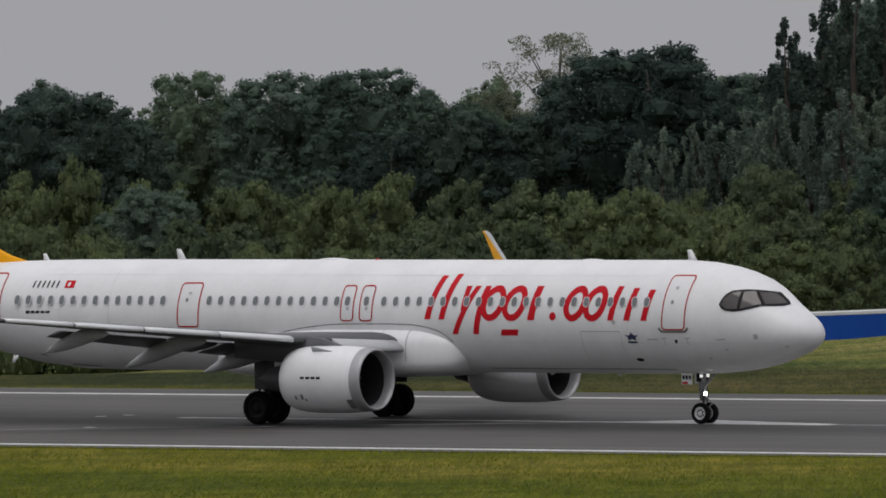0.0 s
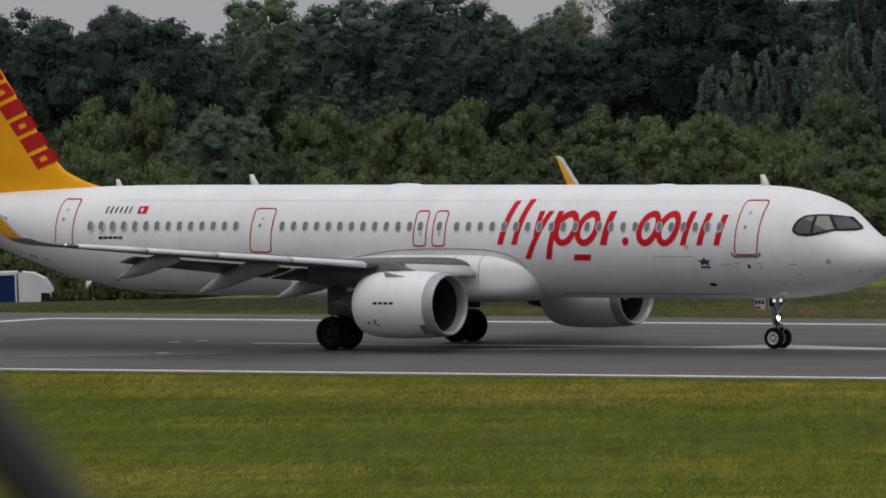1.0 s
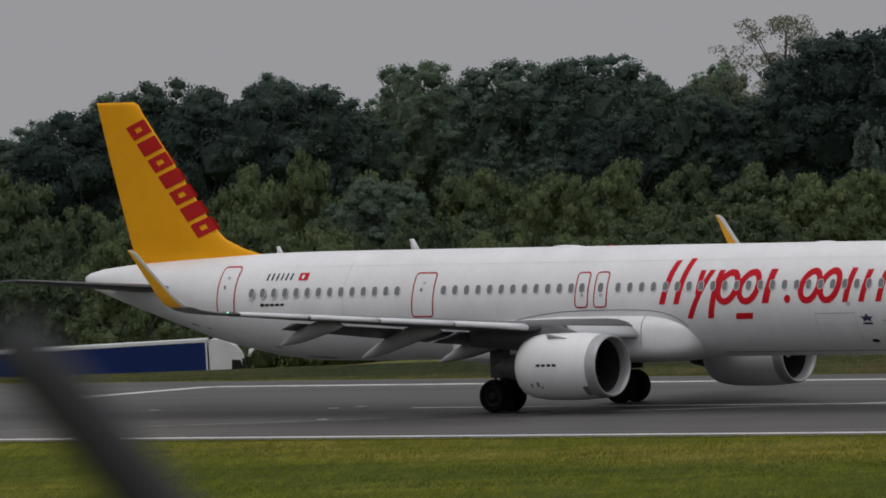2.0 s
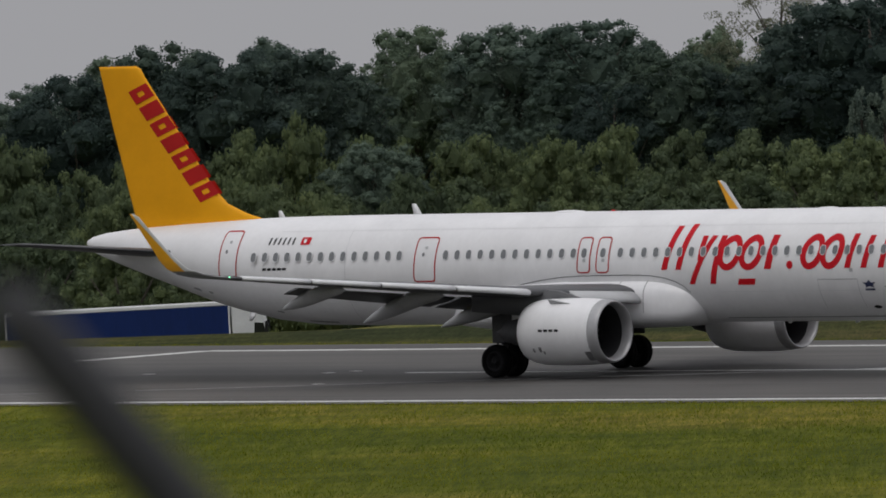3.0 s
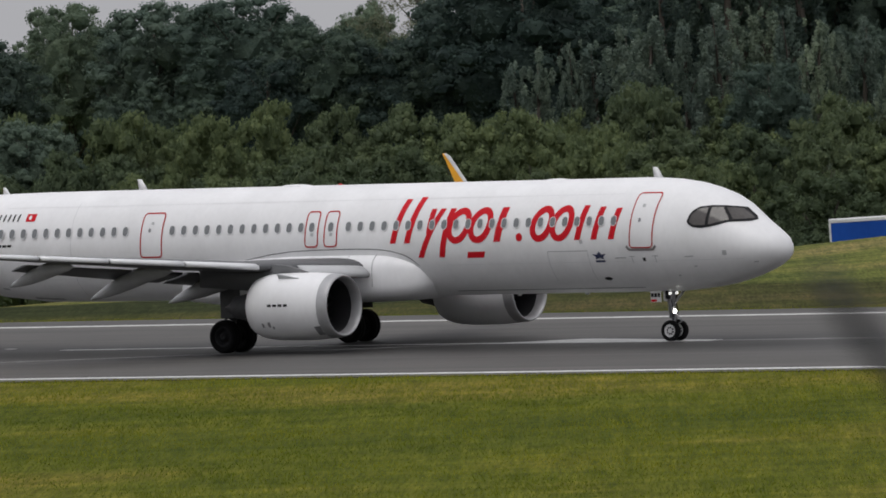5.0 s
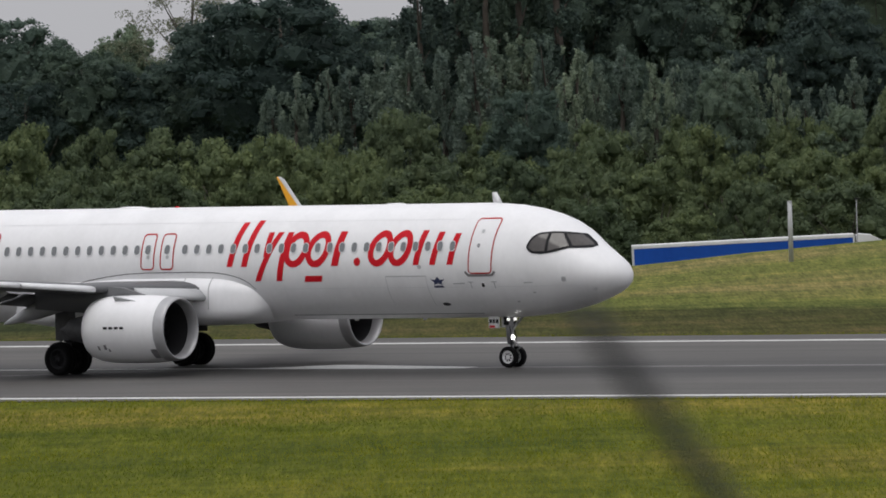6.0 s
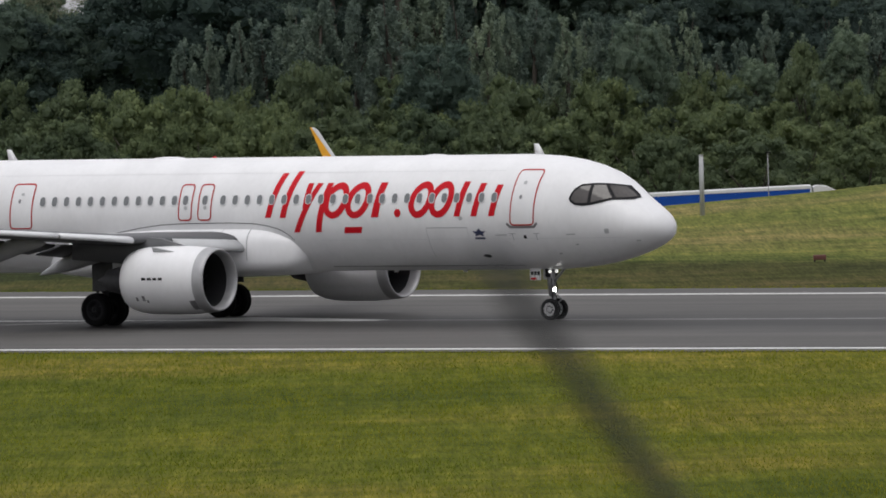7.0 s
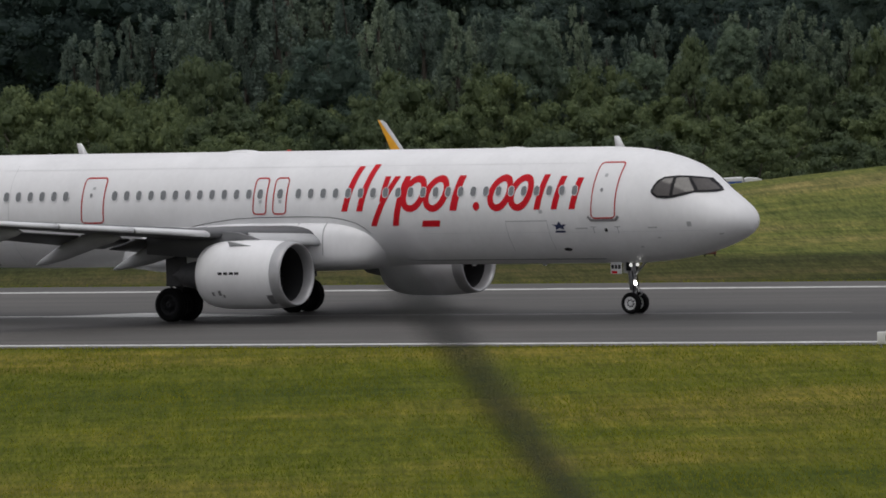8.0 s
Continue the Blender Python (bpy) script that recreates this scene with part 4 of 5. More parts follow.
M_COCKPIT = surface("cockpit_glass_panes", (0.075, 0.068, 0.064), 0.10, 0, 0.3, 1.3, 10)
make_cockpit()


def blade(name, x, z, h, chord, sweep, parent, y=0.0, thick=0.05, material=None):
    bm = bmesh.new()
    loops = []
    for k in (0.0, 0.5, 1.0):
        c = chord * (1 - 0.5 * k)
        xx = x - sweep * k
        loops.append([(xx, y, z + h * k), (xx - c * 0.4, y - thick / 2, z + h * k), (xx - c, y, z + h * k), (xx - c * 0.4, y + thick / 2, z + h * k)])
    loft(bm, loops)
    return part(name, bm, material or M_WHITE, parent)


blade("antenna", -0.22, 5.84, 0.42, 0.42, 0.26, jet)
blade("antenna", -23.40, 5.86, 0.42, 0.42, 0.28, jet)
blade("antenna", -29.82, 5.82, 0.28, 0.32, 0.18, jet)
blade("drain_mast", -30.2, 2.35, -0.30, 0.3, 0.22, jet, y=-1.45)
blade("antenna", -3.6, 1.86, -0.14, 0.3, 0.1, jet)
blade("antenna", -6.6, 1.84, -0.12, 0.3, 0.1, jet)


def dome(name, x, z, rx, ry, rz, material, parent):
    bm = bmesh.new()
    bmesh.ops.create_uvsphere(bm, u_segments=16, v_segments=8, radius=1)
    for v in bm.verts:
        v.co = Vector((x + v.co.x * rx, v.co.y * ry, z + v.co.z * rz))
    return part(name, bm, material, parent)


dome("radome_bump", -16.6, 5.86, 0.75, 0.3, 0.09, M_WHITE, jet)
dome("beacon", -14.6, 5.89, 0.09, 0.06, 0.05, M_RED, jet)
dome("radome_bump", -4.9, 5.87, 0.5, 0.2, 0.06, M_WHITE, jet)


# wings ---------------------------------------------------------------
def aerofoil(n=14, thick=0.12, camber=0.02):
    """(chord fraction from the nose back, height) round a wing section."""
    up, low = [], []
    for i in range(n + 1):
        t = (1 - math.cos(math.pi * i / n)) / 2
        yt = 5 * thick * (0.2969 * math.sqrt(t) - 0.126 * t - 0.3516 * t * t + 0.2843 * t ** 3 - 0.1036 * t ** 4)
        yc = camber * 4 * t * (1 - t)
        up.append((t, yc + yt))
        low.append((t, yc - yt))
    return up[::-1] + low[1:-1]


def wing_loop(x_le, y, z, chord, thick, tilt=0.0, camber=0.02):
    return [(x_le - t * chord, y, z + h * chord - t * chord * math.tan(radians(tilt))) for t, h in aerofoil(14, thick, camber)]


# span, leading edge, trailing edge, height of the leading edge
WING = [(1.2, -11.6, -17.6, 2.86), (2.0, -12.0, -17.6, 2.92), (4.2, -12.75, -17.6, 3.04), (6.4, -13.65, -17.65, 3.16), (9.5, -15.32, -18.65, 3.46), (12.5, -16.94, -19.5, 3.74), (15.0, -18.29, -20.2, 3.98), (16.6, -19.15, -20.6, 4.13)]


def make_wing(side):
    bm = bmesh.new()
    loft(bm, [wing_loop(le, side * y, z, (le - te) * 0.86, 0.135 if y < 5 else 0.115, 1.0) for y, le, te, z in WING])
    wing = part("wing", bm, M_WING_SHADED, jet, "grey swept wing with slats and flaps partly out")
    # slats: bright leading edge pieces, drooped forward
    for a, b in ((2.35, 4.9), (6.5, 9.0), (9.1, 11.6), (11.7, 14.0), (14.1, 16.4)):
        sm = bmesh.new()
        loops = []
        for k in range(5):
            y = a + (b - a) * k / 4
            le, z, te = interp(y, WING, 1), interp(y, WING, 3), interp(y, WING, 2)
            c = (le - te)
            if y < 5:
                prof = [(0.30, -0.38), (0.40, -0.30), (0.36, -0.17), (0.14, 0.02), (-0.35, 0.17), (-0.95, 0.25), (-0.9, 0.18), (-0.3, 0.05), (0.1, -0.16)]
            else:
                s = 0.48 + 0.34 * (16.6 - y) / 10
                prof = [(0.02 * s, -0.14 * s), (0.12 * s, -0.11 * s), (0.15 * s, -0.02 * s), (0.10 * s, 0.08 * s), (-0.10 * s, 0.15 * s), (-0.13 * c, 0.20 * s), (-0.12 * c, 0.12 * s), (-0.1 * s, 0.0)]
            loops.append([(le + px, side * y, z + pz) for px, pz in prof])
        loft(sm, loops)
        part("slat", sm, M_SLAT if a > 5 else M_GREY, wing, "pale leading edge slat")
    # flaps
    for a, b in ((2.1, 6.2), (6.5, 12.9)):
        fm = bmesh.new()
        loops = []
        for k in range(4):
            y = a + (b - a) * k / 3
            te, le, z = interp(y, WING, 2), interp(y, WING, 1), interp(y, WING, 3)
            c = (le - te)
            loops.append(wing_loop(te + c * 0.16, side * y, z - 0.16, c * 0.30, 0.13, 16))
        loft(fm, loops)
        part("flap", fm, M_WING_SHADED, wing, "grey flap let down a little")
    # flap track fairings
    for y, x0, x1, r, fall in ((4.7, -14.6, -19.1, 0.27, 1.22), (8.5, -16.0, -19.75, 0.25, 1.20), (12.5, -17.4, -20.35, 0.22, 0.80)):
        cm = bmesh.new()
        z = interp(y, WING, 3)
        loops = []
        for k, (t, s) in enumerate(((0, 0.05), (0.08, 0.45), (0.25, 0.85), (0.45, 1.0), (0.65, 0.9), (0.82, 0.62), (0.94, 0.3), (1, 0.05))):
            loops.append(ring((x0 + (x1 - x0) * t, side * y, z - 0.22 - 0.13 * t - fall * max(0, t - 0.28) ** 1.15), (0, 1, 0), (0, 0, 1), r * s, r * s * 1.35, 14))
        loft(cm, loops)
        part("flap_fairing", cm, M_FAIRING, wing, "pale grey canoe-shaped fairing")
    # sharklet
    wm = bmesh.new()
    loops = []
    for y, z, le, te in ((16.6, 4.13, -19.15, -20.6), (17.0, 4.18, -19.55, -20.95), (17.3, 4.30, -20.1, -21.3), (17.46, 4.52, -20.7, -21.66), (17.56, 4.85, -21.1, -21.92), (17.64, 5.25, -21.5, -22.15), (17.76, 5.85, -22.05, -22.52), (17.86, 6.42, -22.55, -22.88), (17.88, 6.52, -22.74, -22.95)):
        c = le - te
        up = min(1.0, max(0.0, (z - 4.15) / 0.7))
        loop = []
        for t, h in aerofoil(10, 0.09, 0.0):
            loop.append((le - t * c, side * (y - h * c * up), z + h * c * (1 - up)))
        loops.append(loop)
    loft(wm, loops)
    part("sharklet", wm, M_SHARK, wing, "upturned wing tip, yellow outside and white on its front edge")
    dome_b = bmesh.new()
    bmesh.ops.create_uvsphere(dome_b, u_segments=8, v_segments=6, radius=0.035)
    for v in dome_b.verts:
        v.co += Vector((-19.35, side * 16.75, 4.17))
    part("navigation_light", dome_b, M_NAVLAMP if side < 0 else M_RED, wing)
    return wing




def shark_material():
    """Yellow with a white front edge: the split runs along the swept leading edge."""
    m, nt, b = nodes_of("sharklet_paint")
    sep = nt.nodes.new("ShaderNodeSeparateXYZ")
    link(nt, coords(nt), sep.inputs[0])
    mul = nt.nodes.new("ShaderNodeMath")
    mul.operation = "MULTIPLY_ADD"
    link(nt, sep.outputs["Z"], mul.inputs[0])
    mul.inputs[1].default_value = 0.95
    link(nt, sep.outputs["X"], mul.inputs[2])
    mr = nt.nodes.new("ShaderNodeMapRange")
    mr.inputs["From Min"].default_value, mr.inputs["From Max"].default_value = -17.6, -15.6
    link(nt, mul.outputs[0], mr.inputs["Value"])
    r = ramp(nt, mr.outputs[0], [(0.0, (0.86, 0.40, 0.012)), (0.46, (0.86, 0.40, 0.012)), (0.475, (0.62, 0.63, 0.64)), (1.0, (0.62, 0.63, 0.64))])
    mz = nt.nodes.new("ShaderNodeMapRange")
    mz.inputs["From Min"].default_value, mz.inputs["From Max"].default_value = 4.40, 4.44
    link(nt, sep.outputs["Z"], mz.inputs["Value"])
    r = mix(nt, mz.outputs[0], (0.17, 0.175, 0.18), r)
    grime = ramp(nt, noise_node(nt, 3.0, 4, vec=coords(nt)), [(0.3, (0.88, 0.88, 0.88)), (0.7, (1, 1, 1))])
    link(nt, mix(nt, 1.0, r, grime, "MULTIPLY"), b.inputs["Base Color"])
    b.inputs["Roughness"].default_value = 0.4
    return m


M_SHARK = shark_material()
make_wing(-1)
make_wing(1)


# engines --------------------------------------------------------------
def make_engine(side):
    o = Vector((-10.42, side * 5.75, 1.70))
    bm = bmesh.new()
    outer = [(-0.42, 1.165), (-0.7, 1.185), (-1.2, 1.215), (-1.9, 1.225), (-2.6, 1.218), (-3.0, 1.195), (-3.35, 1.14), (-3.62, 1.05), (-3.70, 0.99), (-3.69, 0.95), (-3.4, 0.93), (-2.9, 0.91)]
    revolve(bm, outer, 56, o)
    engine = part("engine", bm, M_WHITE, jet, "white engine nacelle with a wide dark inlet")
    lip = bmesh.new()
    revolve(lip, [(-0.42, 1.163), (-0.2, 1.145), (-0.06, 1.12), (0.0, 1.085), (0.0, 1.055), (-0.05, 1.02), (-0.15, 0.99), (-0.30, 0.975), (-0.40, 0.97)], 56, o)
    part("inlet_lip", lip, M_LIP, engine, "pale metal inlet lip")
    duct = bmesh.new()
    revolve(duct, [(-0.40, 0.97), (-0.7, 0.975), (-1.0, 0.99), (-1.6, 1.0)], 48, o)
    part("inlet_duct", duct, M_DUCT, engine, "inlet lining with its shade painted in")
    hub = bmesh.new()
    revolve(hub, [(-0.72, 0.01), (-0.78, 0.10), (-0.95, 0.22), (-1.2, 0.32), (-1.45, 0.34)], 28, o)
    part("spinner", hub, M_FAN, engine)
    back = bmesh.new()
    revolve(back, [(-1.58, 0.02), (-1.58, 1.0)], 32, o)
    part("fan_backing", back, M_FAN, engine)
    for i in range(20):
        a = math.tau * i / 20
        f = bmesh.new()
        loops = []
        for r, tw in ((0.30, 0.55), (0.6, 0.9), (0.97, 1.15)):
            e = Vector((0, math.cos(a), math.sin(a)))
            t = Vector((0, -math.sin(a), math.cos(a)))
            c = o + Vector((-1.3, 0, 0)) + e * r
            d = (Vector((math.cos(tw), 0, 0)) + t * math.sin(tw)) * 0.15
            th = Vector((-math.sin(tw), 0, 0)) * 0.012 + t * math.cos(tw) * 0.012
            loops.append([c - d, c + th, c + d, c - th])
        loft(f, loops)
        part("fan_blade", f, M_FAN, engine)
    core = bmesh.new()
    revolve(core, [(-3.0, 0.60), (-3.9, 0.58), (-4.4, 0.48), (-4.8, 0.40), (-4.85, 0.37)], 32, o)
    part("core_nozzle", core, M_GEARDARK, engine, "dull metal exhaust nozzle")
    plug = bmesh.new()
    revolve(plug, [(-4.7, 0.34), (-5.0, 0.20), (-5.35, 0.03)], 24, o)
    part("exhaust_plug", plug, M_GEARDARK, engine)
    py = bmesh.new()
    y = o.y
    loft(py, [[(-11.6, y - 0.02, 2.80), (-11.6, y + 0.02, 2.80), (-11.7, y + 0.02, 2.86), (-11.7, y - 0.02, 2.86)],
              [(-12.6, y - 0.18, 2.70), (-12.6, y + 0.18, 2.70), (-12.9, y + 0.16, 3.18), (-12.9, y - 0.16, 3.18)],
              [(-14.4, y - 0.22, 2.30), (-14.4, y + 0.22, 2.30), (-14.4, y + 0.2, 3.3), (-14.4, y - 0.2, 3.3)],
              [(-16.8, y - 0.1, 2.45), (-16.8, y + 0.1, 2.45), (-16.8, y + 0.1, 3.1), (-16.8, y - 0.1, 3.1)]])
    part("pylon", py, M_WING_SHADED, engine, "grey engine pylon")
    # strake and seams on the cowl
    for s in (-1, 1):
        st = bmesh.new()
        a0 = radians(58)
        for k in (0,):
            e = Vector((0, s * math.cos(a0), math.sin(a0)))
            t = Vector((0, -s * math.sin(a0), math.cos(a0)))
            b0, b1 = o + Vector((-1.5, 0, 0)) + e * 1.19, o + Vector((-2.4, 0, 0)) + e * 1.19
            loft(st, [[b0 + t * 0.02, b0 - t * 0.02, b0 - t * 0.02 + e * 0.03, b0 + t * 0.02 + e * 0.03], [b1 + t * 0.02, b1 - t * 0.02, b1 - t * 0.02 + e * 0.24, b1 + t * 0.02 + e * 0.24]])
        part("strake", st, M_GREY, engine)
    for x in (-0.62, -2.55):
        seam = bmesh.new()
        r = 1.168 if x > -1 else 1.205
        revolve(seam, [(x, r + 0.003), (x - 0.012, r + 0.006), (x - 0.024, r + 0.002)], 48, o)
        part("cowl_seam", seam, M_GREY, engine)
    for x, ang, dx, da in ((-2.9, -32, 0.10, 4), (-2.6, -30, 0.12, 5), (-2.45, -36, 0.08, 3), (-0.55, -48, 0.26, 12)):
        s = -1 if side < 0 else 1
        verts, faces = [], []
        for iu in range(4):
            for iv in range(4):
                aa = radians(ang + da * (iv / 3 - 0.5) * 2)
                xx = x + dx * (iu / 3 - 0.5)
                rr = float(np.interp(-xx, [0.2, 0.42, 0.7, 1.2, 1.9, 2.7, 3.3], [1.146, 1.165, 1.185, 1.215, 1.225, 1.215, 1.165])) + 0.008
                verts.append(o + Vector((xx, s * rr * math.cos(aa), rr * math.sin(aa))))
        for iu in range(3):
            for iv in range(3):
                q = iu * 4 + iv
                faces.append((q, q + 4, q + 5, q + 1))
        raw("access_panel", verts, faces, M_STEEL, engine, "small dark panel on the cowl", smooth=True)
    for k in range(4):
        mk = bmesh.new()
        x = o.x - 1.75 - 0.24 * k
        yy = o.y - 1.226 if side < 0 else o.y + 1.226
        box(mk, (x - 0.09, min(yy, yy), 1.74), (x + 0.09, max(yy, yy) + 0.001, 1.83))
        part("marking_bar", mk, M_DARK, engine, smooth=False)
    return engine


# lining colour holds the inlet's inner shade, so it is nearly black
M_DUCT = surface("shaded_inlet_lining", (0.022, 0.022, 0.024), 0.6, 0, 0.15, 3, 30)
make_engine(-1)
make_engine(1)


# tail -------------------------------------------------------------------
def make_fin():
    bm = bmesh.new()
    loops = []
    # height, leading edge, trailing edge
    for z, le, te in ((5.2, -30.2, -36.85), (5.78, -30.75, -36.98), (6.03, -31.67, -37.02), (6.4, -32.54, -37.12), (7.0, -33.20, -37.30), (7.58, -33.63, -37.45), (9.29, -34.91, -37.93), (11.2, -36.32, -38.42), (11.5, -36.50, -38.50), (11.62, -36.72, -38.52)):
        c = le - te
        loops.append([(le - t * c, h * c, z) for t, h in aerofoil(12, 0.09 if z > 6.3 else 0.06, 0.0)])
    loft(bm, loops)
    fin = part("tail_fin", bm, M_YELLOW, jet, "tall yellow fin with dark red lettering")
    # seven plain leaning blocks in place of the name, on both sides
    p0, p1 = Vector((-37.10, 10.72)), Vector((-33.62, 6.40))
    along = (p1 - p0).normalized()
    across = Vector((0.88, 0.36))
    for side in (-1, 1):
        for i in range(7):
            a = p0 + (p1 - p0) * (i / 7) + along * 0.09
            b = p0 + (p1 - p0) * ((i + 1) / 7) - along * 0.09
            h = 0.92
            quad = [a - across * 0.02 , b - across * 0.02, b + across * h, a + across * h]
            verts, faces = [], []
            for ku in range(4):
                for kv in range(4):
                    p = (quad[0] * (1 - ku / 3) + quad[1] * (ku / 3)) * (1 - kv / 3) + (quad[3] * (1 - ku / 3) + quad[2] * (ku / 3)) * (kv / 3)
                    le = float(np.interp(p.y, [6.4, 7.0, 7.58, 9.29, 11.2], [-32.54, -33.2, -33.63, -34.91, -36.32]))
                    te = float(np.interp(p.y, [6.4, 7.58, 9.29, 11.2], [-37.12, -37.45, -37.93, -38.42]))
                    c = le - te
                    t = min(0.98, max(0.02, (le - p.x) / c))
                    yt = 5 * 0.09 * (0.2969 * math.sqrt(t) - 0.126 * t - 0.3516 * t * t + 0.2843 * t ** 3 - 0.1036 * t ** 4) * c
                    verts.append((p.x, side * (yt + 0.02), p.y))
            for ku in range(3):
                for kv in range(3):
                    if ku == 1 and kv in (1,) and i % 2 == 0:
                        continue
                    q = ku * 4 + kv
                    faces.append((q, q + 4, q + 5, q + 1))
            raw("letter_shape", verts, faces, M_DARKRED, fin, "dark red block standing for a letter", smooth=True)
    return fin


make_fin()


def make_tailplane(side):
    bm = bmesh.new()
    loops = []
    for y, le, te, z in ((0.3, -33.7, -37.4, 4.55), (1.0, -34.1, -37.5, 4.62), (3.5, -35.7, -38.0, 4.88), (6.0, -37.15, -38.55, 5.13), (6.22, -37.5, -38.6, 5.15)):
        c = le - te
        loops.append([(le - t * c, side * y, z + h * c) for t, h in aerofoil(12, 0.09, 0.0)])
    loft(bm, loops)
    return part("tailplane", bm, M_WING_SHADED, jet, "grey swept tailplane")


make_tailplane(-1)
make_tailplane(1)


# landing gear --------------------------------------------------------------
def wheel_mesh(r, w):
    bm = bmesh.new()
    revolve(bm, [(-w * 0.30, r * 0.56), (-w * 0.42, r * 0.66), (-w * 0.5, r * 0.82), (-w * 0.44, r * 0.94), (-w * 0.26, r * 0.99), (-w * 0.12, r), (-w * 0.10, r * 0.985), (w * 0.10, r * 0.985), (w * 0.12, r),
                 (w * 0.26, r * 0.99), (w * 0.44, r * 0.94), (w * 0.5, r * 0.82), (w * 0.42, r * 0.66), (w * 0.30, r * 0.56)], 40, axis="y")
    return bm


def rim_mesh(r, w):
    bm = bmesh.new()
    revolve(bm, [(-w * 0.36, r * 0.62), (-w * 0.40, r * 0.52), (-w * 0.14, r * 0.46), (-w * 0.12, r * 0.26), (-w * 0.36, r * 0.22), (-w * 0.38, r * 0.03), (w * 0.38, r * 0.03), (w * 0.36, r * 0.22), (w * 0.18, r * 0.26), (w * 0.20, r * 0.46), (w * 0.34, r * 0.52), (w * 0.30, r * 0.57)], 32, axis="y")
    for k in range(8):
        a = math.tau * k / 8
        for s in (-1, 1):
            c = Vector((math.cos(a) * r * 0.37, s * w * 0.20, math.sin(a) * r * 0.37))
            box(bm, c - Vector((0.025, 0.02, 0.025)), c + Vector((0.025, 0.02, 0.025)))
    return bm


wheels = []   # (object, place of the axle, radius)


def make_wheels():
    for name, x, ys, r, w, rim in (("nose_wheel", 0.0, (-0.25, 0.25), 0.38, 0.23, M_RIM), ("main_wheel", -16.9, (-4.28, -3.33, 3.33, 4.28), 0.61, 0.46, M_DARK)):
        for y in ys:
            ob = part(name, wheel_mesh(r, w), M_TYRE, jet, "black tyre on a pale rim")
            part("rim", rim_mesh(r, w), rim, ob)
            if name == "nose_wheel":
                disc = bmesh.new()
                for y0 in (-1, 1):
                    revolve(disc, [(y0 * w * 0.145, r * 0.24), (y0 * w * 0.27, r * 0.25), (y0 * w * 0.24, r * 0.40), (y0 * w * 0.145, r * 0.41)], 28, axis="y")
                part("brake_disc", disc, M_DARK, ob, "dark disc inside the rim")
            z = r - (0.015 if x < -1 else 0.0)   # heavy main tyres sit a little flat
            ob.location = (x, y, z)
            wheels.append((ob, Vector((x, y, z)), r))


make_wheels()


def make_nose_gear():
    bm = bmesh.new()
    tube(bm, [(0.0, 0, 0.36), (-0.05, 0, 0.9)], [0.075, 0.085], 14)
    strut = part("nose_strut", bm, M_STEEL, jet, "bright oleo strut of the nose gear")
    up = bmesh.new()
    tube(up, [(-0.05, 0, 0.85), (-0.14, 0, 2.0)], [0.14, 0.15], 14)
    part("strut_housing", up, M_STEEL, strut)
    bracket = bmesh.new()
    box(bracket, (-0.16, -0.30, 1.52), (-0.04, 0.32, 1.86), 0.03)
    part("lamp_bracket", bracket, M_DARK, strut, "dark bracket behind the upper lamps")
    for y in (-0.16, 0.16):
        hose = bmesh.new()
        tube(hose, [(-0.02, y * 0.7, 1.5), (0.06, y, 1.1), (0.0, y * 0.6, 0.62)], [0.018, 0.018, 0.018], 6)
        part("hose", hose, M_DARK, strut)
    ax = bmesh.new()
    tube(ax, [(0, -0.3, 0.38), (0, 0.3, 0.38)], [0.05, 0.05], 10)
    part("axle", ax, M_STEEL, strut)
    link1 = bmesh.new()
    tube(link1, [(0.02, 0, 0.5), (0.32, 0, 0.72), (0.04, 0, 1.0)], [0.035, 0.04, 0.035], 8)
    part("torque_link", link1, M_STEEL, strut)
    brace = bmesh.new()
    tube(brace, [(-0.08, 0, 1.25), (0.6, 0, 1.95)], [0.05, 0.05], 8)
    part("drag_brace", brace, M_STEEL, strut)
    for y, z, x, r in ((-0.20, 1.72, 0.02, 0.055), (0.22, 1.72, 0.02, 0.055), (-0.06, 1.08, 0.10, 0.066)):
        b = bmesh.new()
        revolve(b, [(0.0, 0.01), (0.02, r * 0.6), (0.0, r), (-0.06, r), (-0.14, r * 0.5), (-0.16, 0.01)], 18, (x, y, z))
        lamp = part("landing_light", b, M_LAMP if z < 1.5 else M_DIMLAMP, strut, "lit white landing light")
    for s in (-1, 1):
        d = bmesh.new()
        box(d, (-0.72, s * 0.40 - 0.015, 1.42), (-0.26, s * 0.40 + 0.015, 1.95), 0.01)
        door = part("gear_door", d, M_WHITE, jet, "white nose gear door with small bars")
        for i in range(3):
            m = bmesh.new()
            y = s * 0.420
            box(m, (-0.68 + i * 0.14, y - 0.004, 1.60), (-0.58 + i * 0.14, y + 0.004, 1.74))
            part("marking_bar", m, M_DARK, door, smooth=False)
        m = bmesh.new()
        box(m, (-0.68, s * 0.420 - 0.004, 1.44), (-0.45, s * 0.420 + 0.004, 1.52))
        part("marking_bar", m, M_RED, door, smooth=False)


make_nose_gear()


